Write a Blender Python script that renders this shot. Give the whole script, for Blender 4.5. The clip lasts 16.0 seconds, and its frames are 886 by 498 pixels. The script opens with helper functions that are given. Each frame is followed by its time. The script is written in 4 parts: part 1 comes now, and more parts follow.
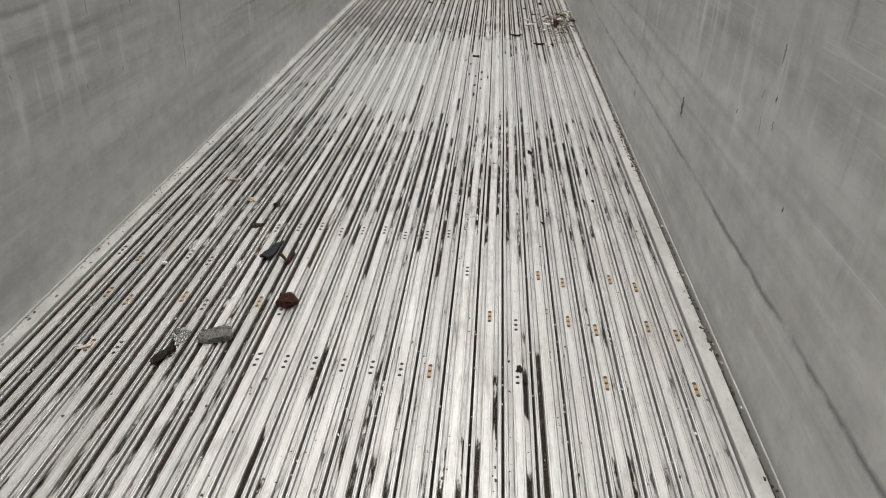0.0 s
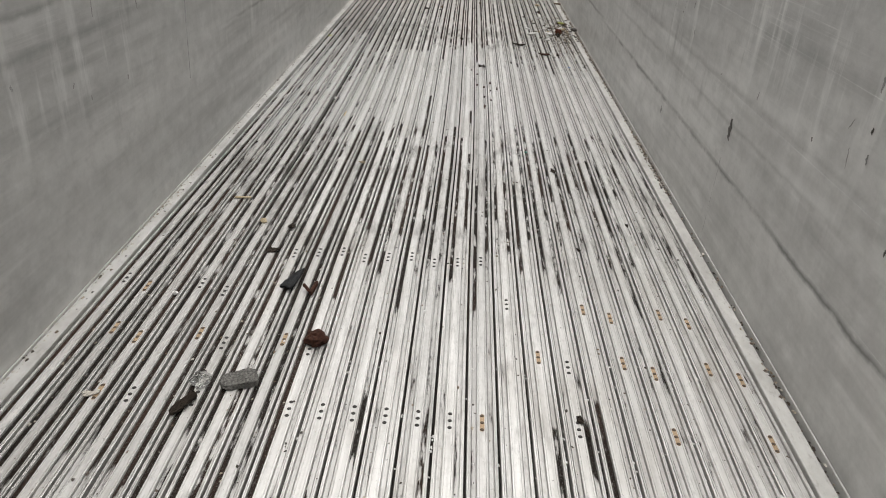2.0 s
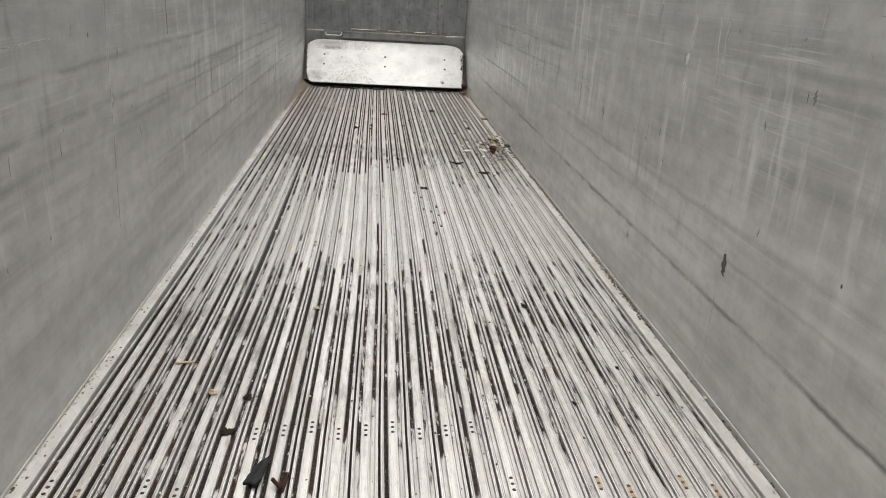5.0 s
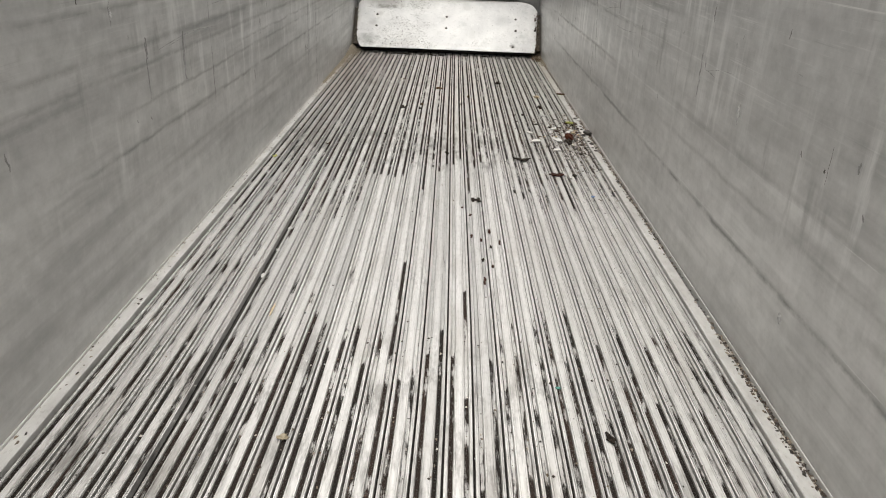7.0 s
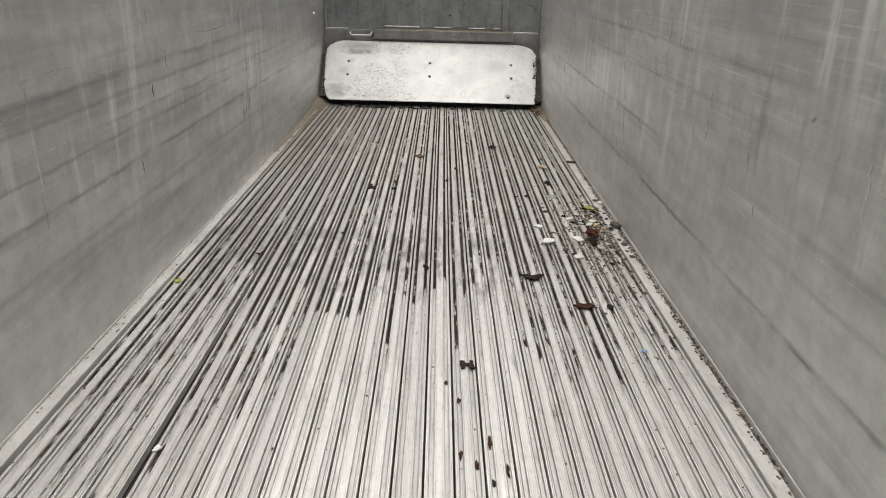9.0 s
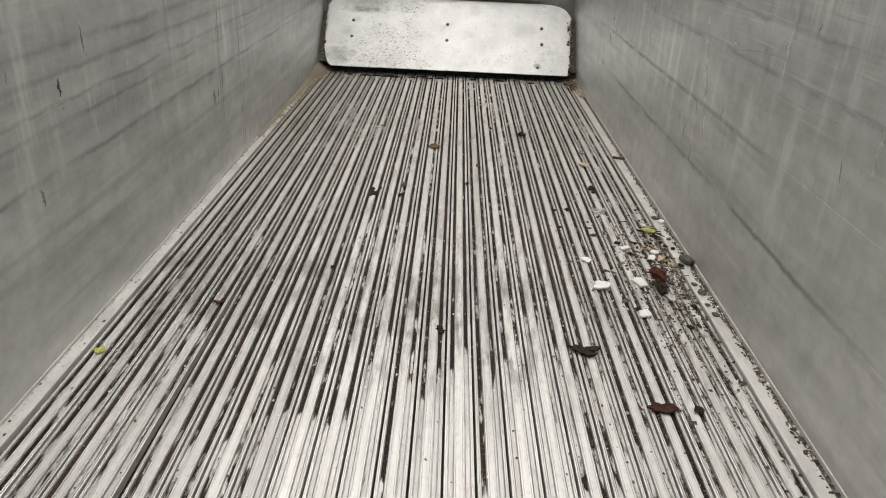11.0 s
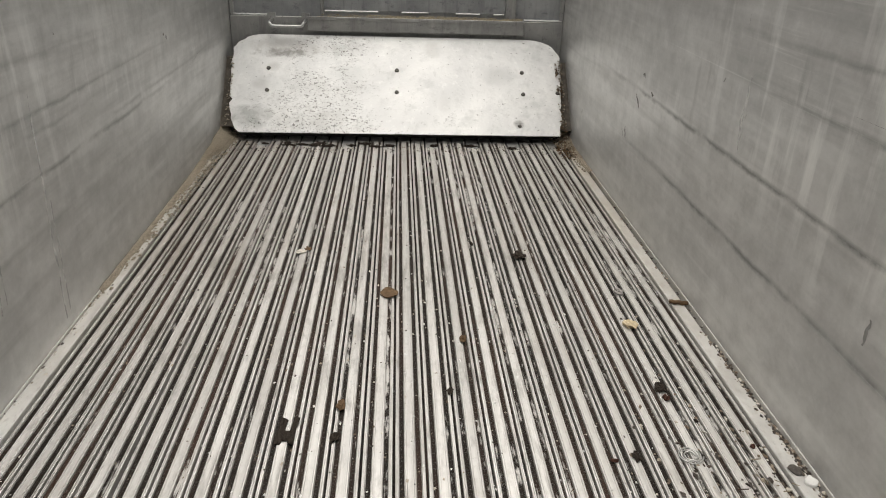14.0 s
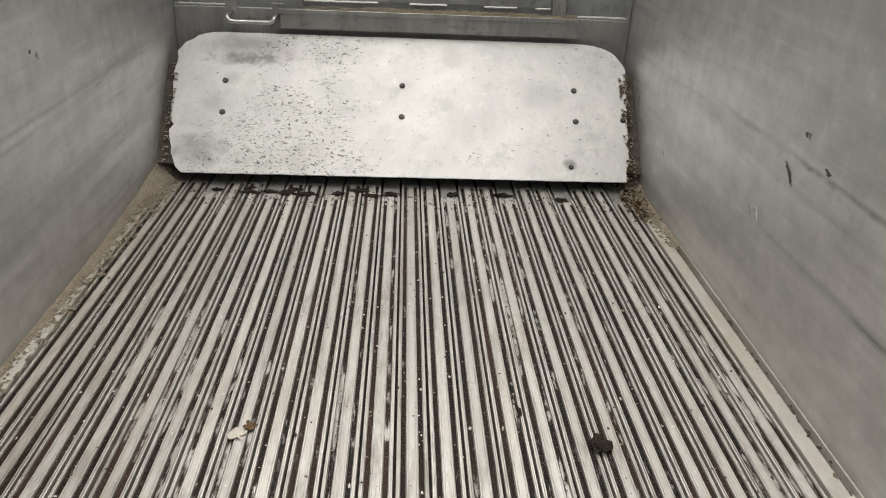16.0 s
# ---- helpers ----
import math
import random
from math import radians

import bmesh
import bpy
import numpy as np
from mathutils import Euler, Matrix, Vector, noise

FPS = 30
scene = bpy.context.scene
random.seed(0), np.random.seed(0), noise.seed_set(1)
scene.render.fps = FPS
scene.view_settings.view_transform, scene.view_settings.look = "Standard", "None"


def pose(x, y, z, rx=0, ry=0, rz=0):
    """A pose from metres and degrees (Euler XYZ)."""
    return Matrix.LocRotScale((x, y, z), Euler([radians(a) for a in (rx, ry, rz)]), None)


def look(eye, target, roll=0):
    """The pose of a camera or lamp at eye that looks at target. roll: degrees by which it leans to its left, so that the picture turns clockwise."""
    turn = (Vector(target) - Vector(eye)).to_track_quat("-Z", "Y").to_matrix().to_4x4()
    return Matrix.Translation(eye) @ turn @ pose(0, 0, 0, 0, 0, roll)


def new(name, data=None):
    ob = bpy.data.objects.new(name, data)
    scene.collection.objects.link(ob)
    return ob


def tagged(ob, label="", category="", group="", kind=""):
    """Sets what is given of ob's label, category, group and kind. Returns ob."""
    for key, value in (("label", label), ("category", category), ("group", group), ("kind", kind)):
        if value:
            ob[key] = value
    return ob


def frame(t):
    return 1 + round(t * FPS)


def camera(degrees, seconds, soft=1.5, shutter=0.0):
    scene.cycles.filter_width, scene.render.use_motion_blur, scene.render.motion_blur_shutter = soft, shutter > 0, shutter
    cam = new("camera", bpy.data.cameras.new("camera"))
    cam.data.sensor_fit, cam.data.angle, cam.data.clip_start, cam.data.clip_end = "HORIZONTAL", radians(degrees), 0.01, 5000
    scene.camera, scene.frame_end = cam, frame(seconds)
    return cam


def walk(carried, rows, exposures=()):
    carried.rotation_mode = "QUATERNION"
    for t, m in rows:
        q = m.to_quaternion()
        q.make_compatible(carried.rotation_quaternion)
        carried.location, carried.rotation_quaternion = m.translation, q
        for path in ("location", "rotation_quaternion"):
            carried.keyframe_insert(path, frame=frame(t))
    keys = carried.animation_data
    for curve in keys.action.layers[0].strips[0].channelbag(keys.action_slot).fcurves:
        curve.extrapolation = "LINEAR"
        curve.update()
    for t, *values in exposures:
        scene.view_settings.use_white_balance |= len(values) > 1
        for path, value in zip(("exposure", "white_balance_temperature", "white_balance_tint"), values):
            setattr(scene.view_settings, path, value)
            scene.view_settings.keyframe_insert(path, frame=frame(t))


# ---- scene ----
cam = camera(63.0, 16.0, soft=1.0)
PATH = [
    (0, (0.367, -0.035, 1.497), (0.27, 1.716, 0.537), 1.9),
    (0.5, (0.235, 0.026, 1.503), (0.229, 1.823, 0.625), 2.3),
    (1, (0.166, 0.075, 1.49), (0.235, 1.875, 0.621), 3.6),
    (1.5, (0.145, 0.128, 1.477), (0.199, 1.908, 0.568), 4.8),
    (2, (0.101, 0.201, 1.468), (0.081, 1.962, 0.519), 3.7),
    (2.5, (-0.065, 0.226, 1.475), (0.003, 1.982, 0.519), 2.7),
    (3, (-0.169, 0.242, 1.476), (0.01, 2.012, 0.562), 3.6),
    (3.5, (-0.155, 0.23, 1.503), (0.039, 2.062, 0.723), 3.2),
    (4, (-0.146, 0.246, 1.513), (0.062, 2.117, 0.837), 3.1),
    (4.2, (-0.156, 0.262, 1.51), (0.063, 2.138, 0.851), 2.9),
    (6.3, (-0.013, 1.524, 1.519), (0.087, 3.378, 0.774), 3.1),
    (6.5, (0.053, 1.643, 1.467), (0.121, 3.498, 0.722), 2.3),
    (7, (0.073, 2.017, 1.471), (0.071, 3.847, 0.665), 2.3),
    (7.5, (0.062, 2.397, 1.486), (0.082, 4.225, 0.676), 1.7),
    (8, (0.106, 2.756, 1.447), (0.104, 4.606, 0.687), 1.1),
    (8.5, (0.124, 3.151, 1.455), (0.105, 5.014, 0.726), 1.3),
    (8.7, (0.131, 3.366, 1.442), (0.136, 5.232, 0.722), 1.3),
    (10.8, (0.076, 4.601, 1.434), (0.09, 6.411, 0.583), 2.7),
    (11, (0.077, 4.718, 1.452), (0.068, 6.527, 0.598), 2.6),
    (11.5, (-0.011, 4.981, 1.462), (0.001, 6.798, 0.626), 2.1),
    (12, (-0.076, 5.298, 1.481), (0.046, 7.114, 0.651), 2.4),
    (12.5, (-0.059, 5.641, 1.475), (0.039, 7.445, 0.617), 2.8),
    (13, (-0.06, 5.914, 1.44), (0.022, 7.717, 0.576), 2.6),
    (13.5, (-0.033, 6.289, 1.471), (0.132, 8.093, 0.624), 2.1),
    (14, (0.003, 6.69, 1.462), (0.127, 8.501, 0.622), 1.9),
    (14.5, (-0.02, 7.093, 1.443), (0.073, 8.886, 0.562), 1.4),
    (15, (0.02, 7.516, 1.449), (0.136, 9.29, 0.533), 1.7),
    (15.5, (0.031, 7.907, 1.453), (0.082, 9.679, 0.527), 2.2),
    (16, (0.002, 8.213, 1.421), (0.115, 9.985, 0.502), 2.7),
]
walk(cam, [(t, look(e, g, r)) for t, e, g, r in PATH], exposures=((0, -0.15, 6600, 9), (3, -0.11, 6640, 9), (4, 0.0, 6680, 9), (7, 0.0, 6740, 9), (8, -0.06, 6760, 9), (11, -0.09, 6800, 9), (12.5, 0.02, 6830, 9), (16, 0.0, 6870, 9)))

# ---- world and light: overcast sky over the open top ----
world = bpy.data.worlds.new("overcast")
scene.world = world
world.use_nodes = True
wn = world.node_tree
sky = wn.nodes.new("ShaderNodeTexSky")
sky.sky_type = 'NISHITA'
sky.sun_disc = False
sky.sun_elevation = radians(83)
sky.sun_rotation = radians(15)
sky.dust_density = 6.0
grey = wn.nodes.new("ShaderNodeHueSaturation")
grey.inputs["Saturation"].default_value = 0.12
wn.links.new(sky.outputs["Color"], grey.inputs["Color"])
back = wn.nodes["Background"]
back.inputs["Strength"].default_value = 0.15
wn.links.new(grey.outputs["Color"], back.inputs["Color"])

sun_data = bpy.data.lights.new("sun", 'SUN')
sun_data.energy = 2.0
sun_data.angle = radians(95)
sun_data.color = (1.0, 0.965, 0.92)
sun_ob = new("sun", sun_data)
sun_ob.matrix_world = look((-1.7, 0.9, 8), (0, 0, 0))

# ---- materials ----


def node_mat(name):
    m = bpy.data.materials.new(name)
    m.use_nodes = True
    t = m.node_tree
    return m, t, t.nodes["Principled BSDF"]


def nd(t, kind, **values):
    n = t.nodes.new(kind)
    for key, value in values.items():
        n.inputs[key].default_value = value
    return n


def coords(t, scale, kind="Object"):
    tc = t.nodes.new("ShaderNodeTexCoord")
    mp = t.nodes.new("ShaderNodeMapping")
    mp.inputs["Scale"].default_value = scale
    t.links.new(tc.outputs[kind], mp.inputs["Vector"])
    return mp.outputs["Vector"]


def noise_tex(t, scale, vec_scale=(1, 1, 1), detail=5.0, rough=0.6, shift=None):
    v = coords(t, vec_scale)
    if shift is not None:
        add = t.nodes.new("ShaderNodeVectorMath")
        t.links.new(v, add.inputs[0])
        t.links.new(shift, add.inputs[1])
        v = add.outputs[0]
    n = nd(t, "ShaderNodeTexNoise", Scale=scale, Detail=detail, Roughness=rough)
    t.links.new(v, n.inputs["Vector"])
    return n.outputs["Fac"]


def ramp(t, value, lo, hi, a=0.0, b=1.0):
    r = nd(t, "ShaderNodeMapRange")
    r.inputs["From Min"].default_value, r.inputs["From Max"].default_value = lo, hi
    r.inputs["To Min"].default_value, r.inputs["To Max"].default_value = a, b
    t.links.new(value, r.inputs["Value"])
    return r.outputs["Result"]


def math_node(t, op, a, b):
    n = t.nodes.new("ShaderNodeMath")
    n.operation = op
    for i, v in enumerate((a, b)):
        if isinstance(v, (int, float)):
            n.inputs[i].default_value = v
        else:
            t.links.new(v, n.inputs[i])
    return n.outputs[0]


def mix(t, fac, a, b):
    n = t.nodes.new("ShaderNodeMix")
    n.data_type = 'RGBA'
    for i, v in ((0, fac), (6, a), (7, b)):
        if isinstance(v, tuple):
            n.inputs[i].default_value = (*v, 1)
        elif isinstance(v, (int, float)):
            n.inputs[i].default_value = v
        else:
            t.links.new(v, n.inputs[i])
    return n.outputs[2]


def bump(t, b, height, strength, distance):
    n = nd(t, "ShaderNodeBump", Strength=strength, Distance=distance)
    t.links.new(height, n.inputs["Height"])
    t.links.new(n.outputs["Normal"], b.inputs["Normal"])


def slat_material():
    """Worn extruded aluminium, scoured along its length, with grey smears."""
    m, t, b = node_mat("worn_slat_aluminium")
    info = t.nodes.new("ShaderNodeObjectInfo")
    mul = t.nodes.new("ShaderNodeVectorMath")
    mul.operation = 'SCALE'
    mul.inputs[0].default_value = (7.0, 31.0, 3.0)
    t.links.new(info.outputs["Random"], mul.inputs["Scale"])
    off = mul.outputs[0]
    fine = noise_tex(t, 1.0, (420, 5, 60), 4, 0.7, off)
    mid = noise_tex(t, 1.0, (70, 2.2, 20), 5, 0.6, off)
    smear = noise_tex(t, 1.0, (26, 3.4, 8), 6, 0.68, off)
    blot = noise_tex(t, 1.6, (1, 0.8, 1), 3, 0.5)
    col = mix(t, ramp(t, mid, 0.32, 0.7), (0.60, 0.592, 0.578), (0.81, 0.80, 0.786))
    col = mix(t, ramp(t, fine, 0.58, 0.72, 0, 0.35), col, (0.42, 0.41, 0.395))
    sep = t.nodes.new("ShaderNodeSeparateXYZ")
    t.links.new(coords(t, (1, 1, 1)), sep.inputs[0])
    thr = math_node(t, 'ADD', smear, ramp(t, blot, 0.35, 0.65, -0.06, 0.08))
    for mid_y, half_y, more in ((3.45, 0.9, 0.07), (7.35, 1.1, 0.08), (10.3, 1.6, 0.05)):
        near = ramp(t, math_node(t, 'ABSOLUTE', math_node(t, 'SUBTRACT', sep.outputs["Y"], mid_y), 0), half_y, half_y * 0.4, 0, more)
        thr = math_node(t, 'ADD', thr, near)
    col = mix(t, ramp(t, thr, 0.60, 0.78, 0, 0.75), col, (0.20, 0.19, 0.178))
    place = t.nodes.new("ShaderNodeNewGeometry").outputs["Position"]
    over = t.nodes.new("ShaderNodeMapping")
    over.inputs["Scale"].default_value = (8.5, 3.0, 0)
    t.links.new(place, over.inputs["Vector"])
    soak = nd(t, "ShaderNodeTexNoise", Scale=1.0, Detail=6.0, Roughness=0.7)
    t.links.new(over.outputs["Vector"], soak.inputs["Vector"])
    wet = soak.outputs["Fac"]
    across = t.nodes.new("ShaderNodeSeparateXYZ")
    t.links.new(place, across.inputs[0])
    torn = noise_tex(t, 1.0, (90, 9, 20), 5, 0.7, off)
    for mid_y, half_y, most in ((3.75, 0.95, 0.60), (2.2, 1.0, 0.25), (7.35, 0.85, 0.70), (9.7, 2.0, 0.50)):
        zone = ramp(t, math_node(t, 'ABSOLUTE', math_node(t, 'SUBTRACT', sep.outputs["Y"], mid_y), 0), half_y, half_y * 0.55, 0, most)
        cover = math_node(t, 'MULTIPLY', ramp(t, math_node(t, 'ADD', wet, ramp(t, torn, 0.25, 0.75, -0.11, 0.11)), 0.53, 0.66), math_node(t, 'MULTIPLY', zone, ramp(t, across.outputs["X"], 0.40, 0.62, 1.0, 0.35)))
        col = mix(t, cover, col, (0.15, 0.142, 0.132))
    mott = noise_tex(t, 1.0, (60, 26, 20), 6, 0.72, off)
    pits = noise_tex(t, 1.0, (210, 120, 60), 3, 0.6, off)
    warm = noise_tex(t, 1.0, (5, 1.7, 3), 4, 0.6, off)
    col = mix(t, ramp(t, mott, 0.50, 0.74, 0, 0.5), col, (0.36, 0.35, 0.335))
    grime = math_node(t, 'ADD', ramp(t, warm, 0.50, 0.74, 0, 0.32), ramp(t, sep.outputs["Y"], 6.5, 10.2, 0, 0.36))
    col = mix(t, grime, col, (0.43, 0.395, 0.355))
    tan = math_node(t, 'MULTIPLY', ramp(t, across.outputs["X"], -0.55, -1.1, 0, 0.45), ramp(t, sep.outputs["Y"], 8.4, 10.2))
    col = mix(t, math_node(t, 'MULTIPLY', tan, ramp(t, wet, 0.35, 0.6, 0.4, 1.0)), col, (0.36, 0.31, 0.25))
    col = mix(t, ramp(t, pits, 0.68, 0.76, 0, 0.7), col, (0.12, 0.112, 0.105))
    tone = ramp(t, info.outputs["Random"], 0, 1, 0.88, 1.06)
    hsv = t.nodes.new("ShaderNodeHueSaturation")
    t.links.new(col, hsv.inputs["Color"])
    t.links.new(tone, hsv.inputs["Value"])
    t.links.new(hsv.outputs["Color"], b.inputs["Base Color"])
    t.links.new(ramp(t, mid, 0.3, 0.7, 0.52, 0.36), b.inputs["Roughness"])
    b.inputs["Metallic"].default_value = 0.45
    bump(t, b, fine, 0.25, 0.001)
    return m


def wall_material(name, rubs, scored):
    """Dull oxidised aluminium sheet: soft smears along it, washed-down streaks, dabs and dark rub lines at some heights."""
    m, t, b = node_mat(name)
    sep = t.nodes.new("ShaderNodeSeparateXYZ")
    t.links.new(coords(t, (1, 1, 1)), sep.inputs[0])
    along = noise_tex(t, 1.0, (3, 0.55, 5), 6, 0.62)
    smear = noise_tex(t, 1.0, (3, 0.8, 15), 4, 0.55)
    scratch = noise_tex(t, 1.0, (3, 1.9, 95), 5, 0.66)
    down = noise_tex(t, 1.0, (3, 9.0, 1.25), 5, 0.62)
    drip = noise_tex(t, 1.0, (3, 12, 2.4), 4, 0.55)
    where = noise_tex(t, 1.5, (1, 0.6, 1), 3, 0.5)
    there = noise_tex(t, 1.9, (1, 0.7, 1.2), 4, 0.55)
    blot = noise_tex(t, 3.1, (1, 0.75, 1.3), 6, 0.66)
    cloudy = noise_tex(t, 14.0, (1, 0.7, 0.8), 6, 0.7)
    fine = noise_tex(t, 90, (1, 0.3, 1), 4, 0.7)
    high = math_node(t, 'MULTIPLY', ramp(t, sep.outputs["Z"], 0.36, 0.75), ramp(t, sep.outputs["Y"], 10.6, 8.8, 0.25, 1.0))
    col = mix(t, ramp(t, along, 0.28, 0.72), (0.50, 0.498, 0.487), (0.68, 0.677, 0.663))
    col = mix(t, ramp(t, blot, 0.42, 0.68, 0, 0.55), col, (0.42, 0.422, 0.416))
    col = mix(t, ramp(t, cloudy, 0.48, 0.70, 0, 0.42), col, (0.345, 0.345, 0.338))
    col = mix(t, ramp(t, cloudy, 0.46, 0.30, 0, 0.35), col, (0.76, 0.76, 0.745))
    col = mix(t, math_node(t, 'MULTIPLY', ramp(t, smear, 0.50, 0.70), ramp(t, where, 0.36, 0.62, 0.08, 0.55)), col, (0.30, 0.30, 0.293))
    col = mix(t, math_node(t, 'MULTIPLY', ramp(t, smear, 0.47, 0.30), ramp(t, there, 0.38, 0.62, 0.05, 0.50)), col, (0.76, 0.76, 0.745))
    pale = math_node(t, 'MULTIPLY', math_node(t, 'MULTIPLY', ramp(t, down, 0.53, 0.70), ramp(t, where, 0.38, 0.60, 0.10, 0.9)), high)
    col = mix(t, pale, col, (0.86, 0.86, 0.84))
    dark = math_node(t, 'MULTIPLY', math_node(t, 'MULTIPLY', ramp(t, drip, 0.57, 0.70), ramp(t, there, 0.44, 0.62, 0.05, 0.6)), high)
    col = mix(t, dark, col, (0.25, 0.247, 0.24))
    top = math_node(t, 'MULTIPLY', ramp(t, sep.outputs["Z"], 0.75, 1.15, 0.08, 1.0), ramp(t, sep.outputs["Y"], 9.6, 8.0, 0.1, 1.0))
    lines = math_node(t, 'MULTIPLY', math_node(t, 'MULTIPLY', ramp(t, scratch, 0.56, 0.72), ramp(t, there, 0.36, 0.56, 0.05, scored)), top)
    col = mix(t, lines, col, (0.84, 0.835, 0.815))
    col = mix(t, math_node(t, 'MULTIPLY', ramp(t, scratch, 0.38, 0.26, 0, 0.30), top), col, (0.22, 0.215, 0.205))
    worn = noise_tex(t, 1.0, (2, 2.6, 3.5), 6, 0.68)
    for z, half, amount, ya, yb in rubs:
        zz = math_node(t, 'ADD', sep.outputs["Z"], ramp(t, worn, 0, 1, -0.03, 0.03))
        band = ramp(t, math_node(t, 'ABSOLUTE', math_node(t, 'SUBTRACT', zz, z), 0), half * 1.6, half * 0.1)
        col = mix(t, math_node(t, 'MULTIPLY', band, math_node(t, 'MULTIPLY', ramp(t, worn, 0.36, 0.56, 0, amount), math_node(t, 'MULTIPLY', ramp(t, sep.outputs["Y"], ya - 0.4, ya + 0.4), ramp(t, sep.outputs["Y"], yb + 0.5, yb - 0.5)))), col, (0.16, 0.157, 0.15))
    t.links.new(col, b.inputs["Base Color"])
    t.links.new(ramp(t, along, 0.3, 0.7, 0.54, 0.40), b.inputs["Roughness"])
    b.inputs["Metallic"].default_value = 0.6
    bump(t, b, fine, 0.08, 0.002)
    return m


def spot_on(t, sep, x, z, rx, rz, ragged):
    """A ragged mark on the plate: full in the middle, gone past its radii."""
    dx = math_node(t, 'DIVIDE', math_node(t, 'SUBTRACT', sep.outputs["X"], x), rx)
    dz = math_node(t, 'DIVIDE', math_node(t, 'SUBTRACT', sep.outputs["Z"], z), rz)
    rr = math_node(t, 'ADD', math_node(t, 'MULTIPLY', dx, dx), math_node(t, 'MULTIPLY', dz, dz))
    return ramp(t, math_node(t, 'ADD', rr, ramp(t, ragged, 0.3, 0.7, -1.1, 1.1)), 1.3, -0.2)


def plate_material():
    """Bright scuffed plate with grey stains and the step rung's painted shadow, nicked all over one end."""
    m, t, b = node_mat("bright_scuffed_plate")
    cloud = noise_tex(t, 3.2, (1, 1, 1), 6, 0.62)
    mottle = noise_tex(t, 13.0, (1, 1, 1), 6, 0.7)
    rub = noise_tex(t, 7.0, (3, 1, 1), 5, 0.6)
    stain = noise_tex(t, 4.3, (0.8, 1.1, 1.1), 5, 0.68)
    zone = noise_tex(t, 4.6, (1, 1, 1), 5, 0.65)
    sep = t.nodes.new("ShaderNodeSeparateXYZ")
    t.links.new(coords(t, (1, 1, 1)), sep.inputs[0])
    side = ramp(t, math_node(t, 'ABSOLUTE', math_node(t, 'ADD', sep.outputs["X"], 0.55), 0), 0.15, 0.62, 0.16, -0.12)
    low = ramp(t, sep.outputs["Z"], 0.36, 0.05, -0.02, 0.14)
    amount = math_node(t, 'ADD', math_node(t, 'ADD', zone, side), low)
    nick = nd(t, "ShaderNodeTexNoise", Scale=1.0, Detail=4.0, Roughness=0.6, Distortion=1.0)
    t.links.new(coords(t, (46, 78, 78)), nick.inputs["Vector"])
    speck = noise_tex(t, 1.0, (48, 60, 60), 3, 0.6)
    dots = math_node(t, 'MULTIPLY', ramp(t, nick.outputs["Fac"], 0.565, 0.62), ramp(t, amount, 0.56, 0.72))
    dots = math_node(t, 'MAXIMUM', dots, math_node(t, 'MULTIPLY', ramp(t, speck, 0.68, 0.72), 0.8))
    col = mix(t, ramp(t, cloud, 0.3, 0.7), (0.60, 0.605, 0.605), (0.79, 0.79, 0.78))
    col = mix(t, ramp(t, mottle, 0.50, 0.72, 0, 0.45), col, (0.44, 0.445, 0.44))
    col = mix(t, ramp(t, mottle, 0.44, 0.30, 0, 0.5), col, (0.88, 0.88, 0.87))
    col = mix(t, ramp(t, stain, 0.56, 0.68, 0, 0.42), col, (0.42, 0.44, 0.43))
    col = mix(t, ramp(t, rub, 0.62, 0.78, 0, 0.4), col, (0.42, 0.42, 0.41))
    col = mix(t, ramp(t, amount, 0.62, 0.95, 0, 0.45), col, (0.40, 0.395, 0.38))
    ragged = noise_tex(t, 13.0, (1, 1, 1), 6, 0.7)
    # The first two marks paint the step rung's soft shadow; the rest are stains.
    for x, z, rx, rz, most, tint in ((-0.83, 0.452, 0.19, 0.030, 0.75, (0.14, 0.13, 0.12)), (-0.80, 0.49, 0.30, 0.05, 0.45, (0.30, 0.285, 0.265)), (-1.03, 0.075, 0.15, 0.06, 0.65, (0.27, 0.28, 0.27)),
                                     (0.72, 0.34, 0.14, 0.06, 0.5, (0.40, 0.41, 0.41)), (0.25, 0.49, 0.07, 0.05, 0.45, (0.45, 0.45, 0.43)), (-0.36, 0.34, 0.14, 0.05, 0.4, (0.46, 0.48, 0.47)),
                                     (0.86, 0.055, 0.035, 0.025, 0.8, (0.13, 0.125, 0.115)), (-0.97, 0.27, 0.06, 0.04, 0.28, (0.22, 0.21, 0.20)), (-0.89, 0.37, 0.05, 0.025, 0.28, (0.25, 0.24, 0.22)), (0.33, 0.17, 0.05, 0.07, 0.4, (0.5, 0.5, 0.49))):
        col = mix(t, math_node(t, 'MULTIPLY', spot_on(t, sep, x, z, rx, rz, ragged), most), col, tint)
    col = mix(t, math_node(t, 'MULTIPLY', dots, 0.88), col, (0.075, 0.07, 0.065))
    t.links.new(col, b.inputs["Base Color"])
    t.links.new(ramp(t, mottle, 0.3, 0.7, 0.42, 0.58), b.inputs["Roughness"])
    b.inputs["Metallic"].default_value = 0.3
    bump(t, b, rub, 0.15, 0.003)
    return m


def grimy(name, a, c, metallic=0.5):
    """Old aluminium with run-down streaks, dark smudges and pale scuffs."""
    m, t, b = node_mat(name)
    broad = noise_tex(t, 4.5, (1, 1, 1), 6, 0.65)
    run = noise_tex(t, 1.0, (22, 22, 2.4), 5, 0.65)
    smudge = noise_tex(t, 11.0, (1, 1, 1.5), 6, 0.7)
    fine = noise_tex(t, 70.0, (1, 1, 1), 4, 0.65)
    col = mix(t, ramp(t, broad, 0.3, 0.7), a, c)
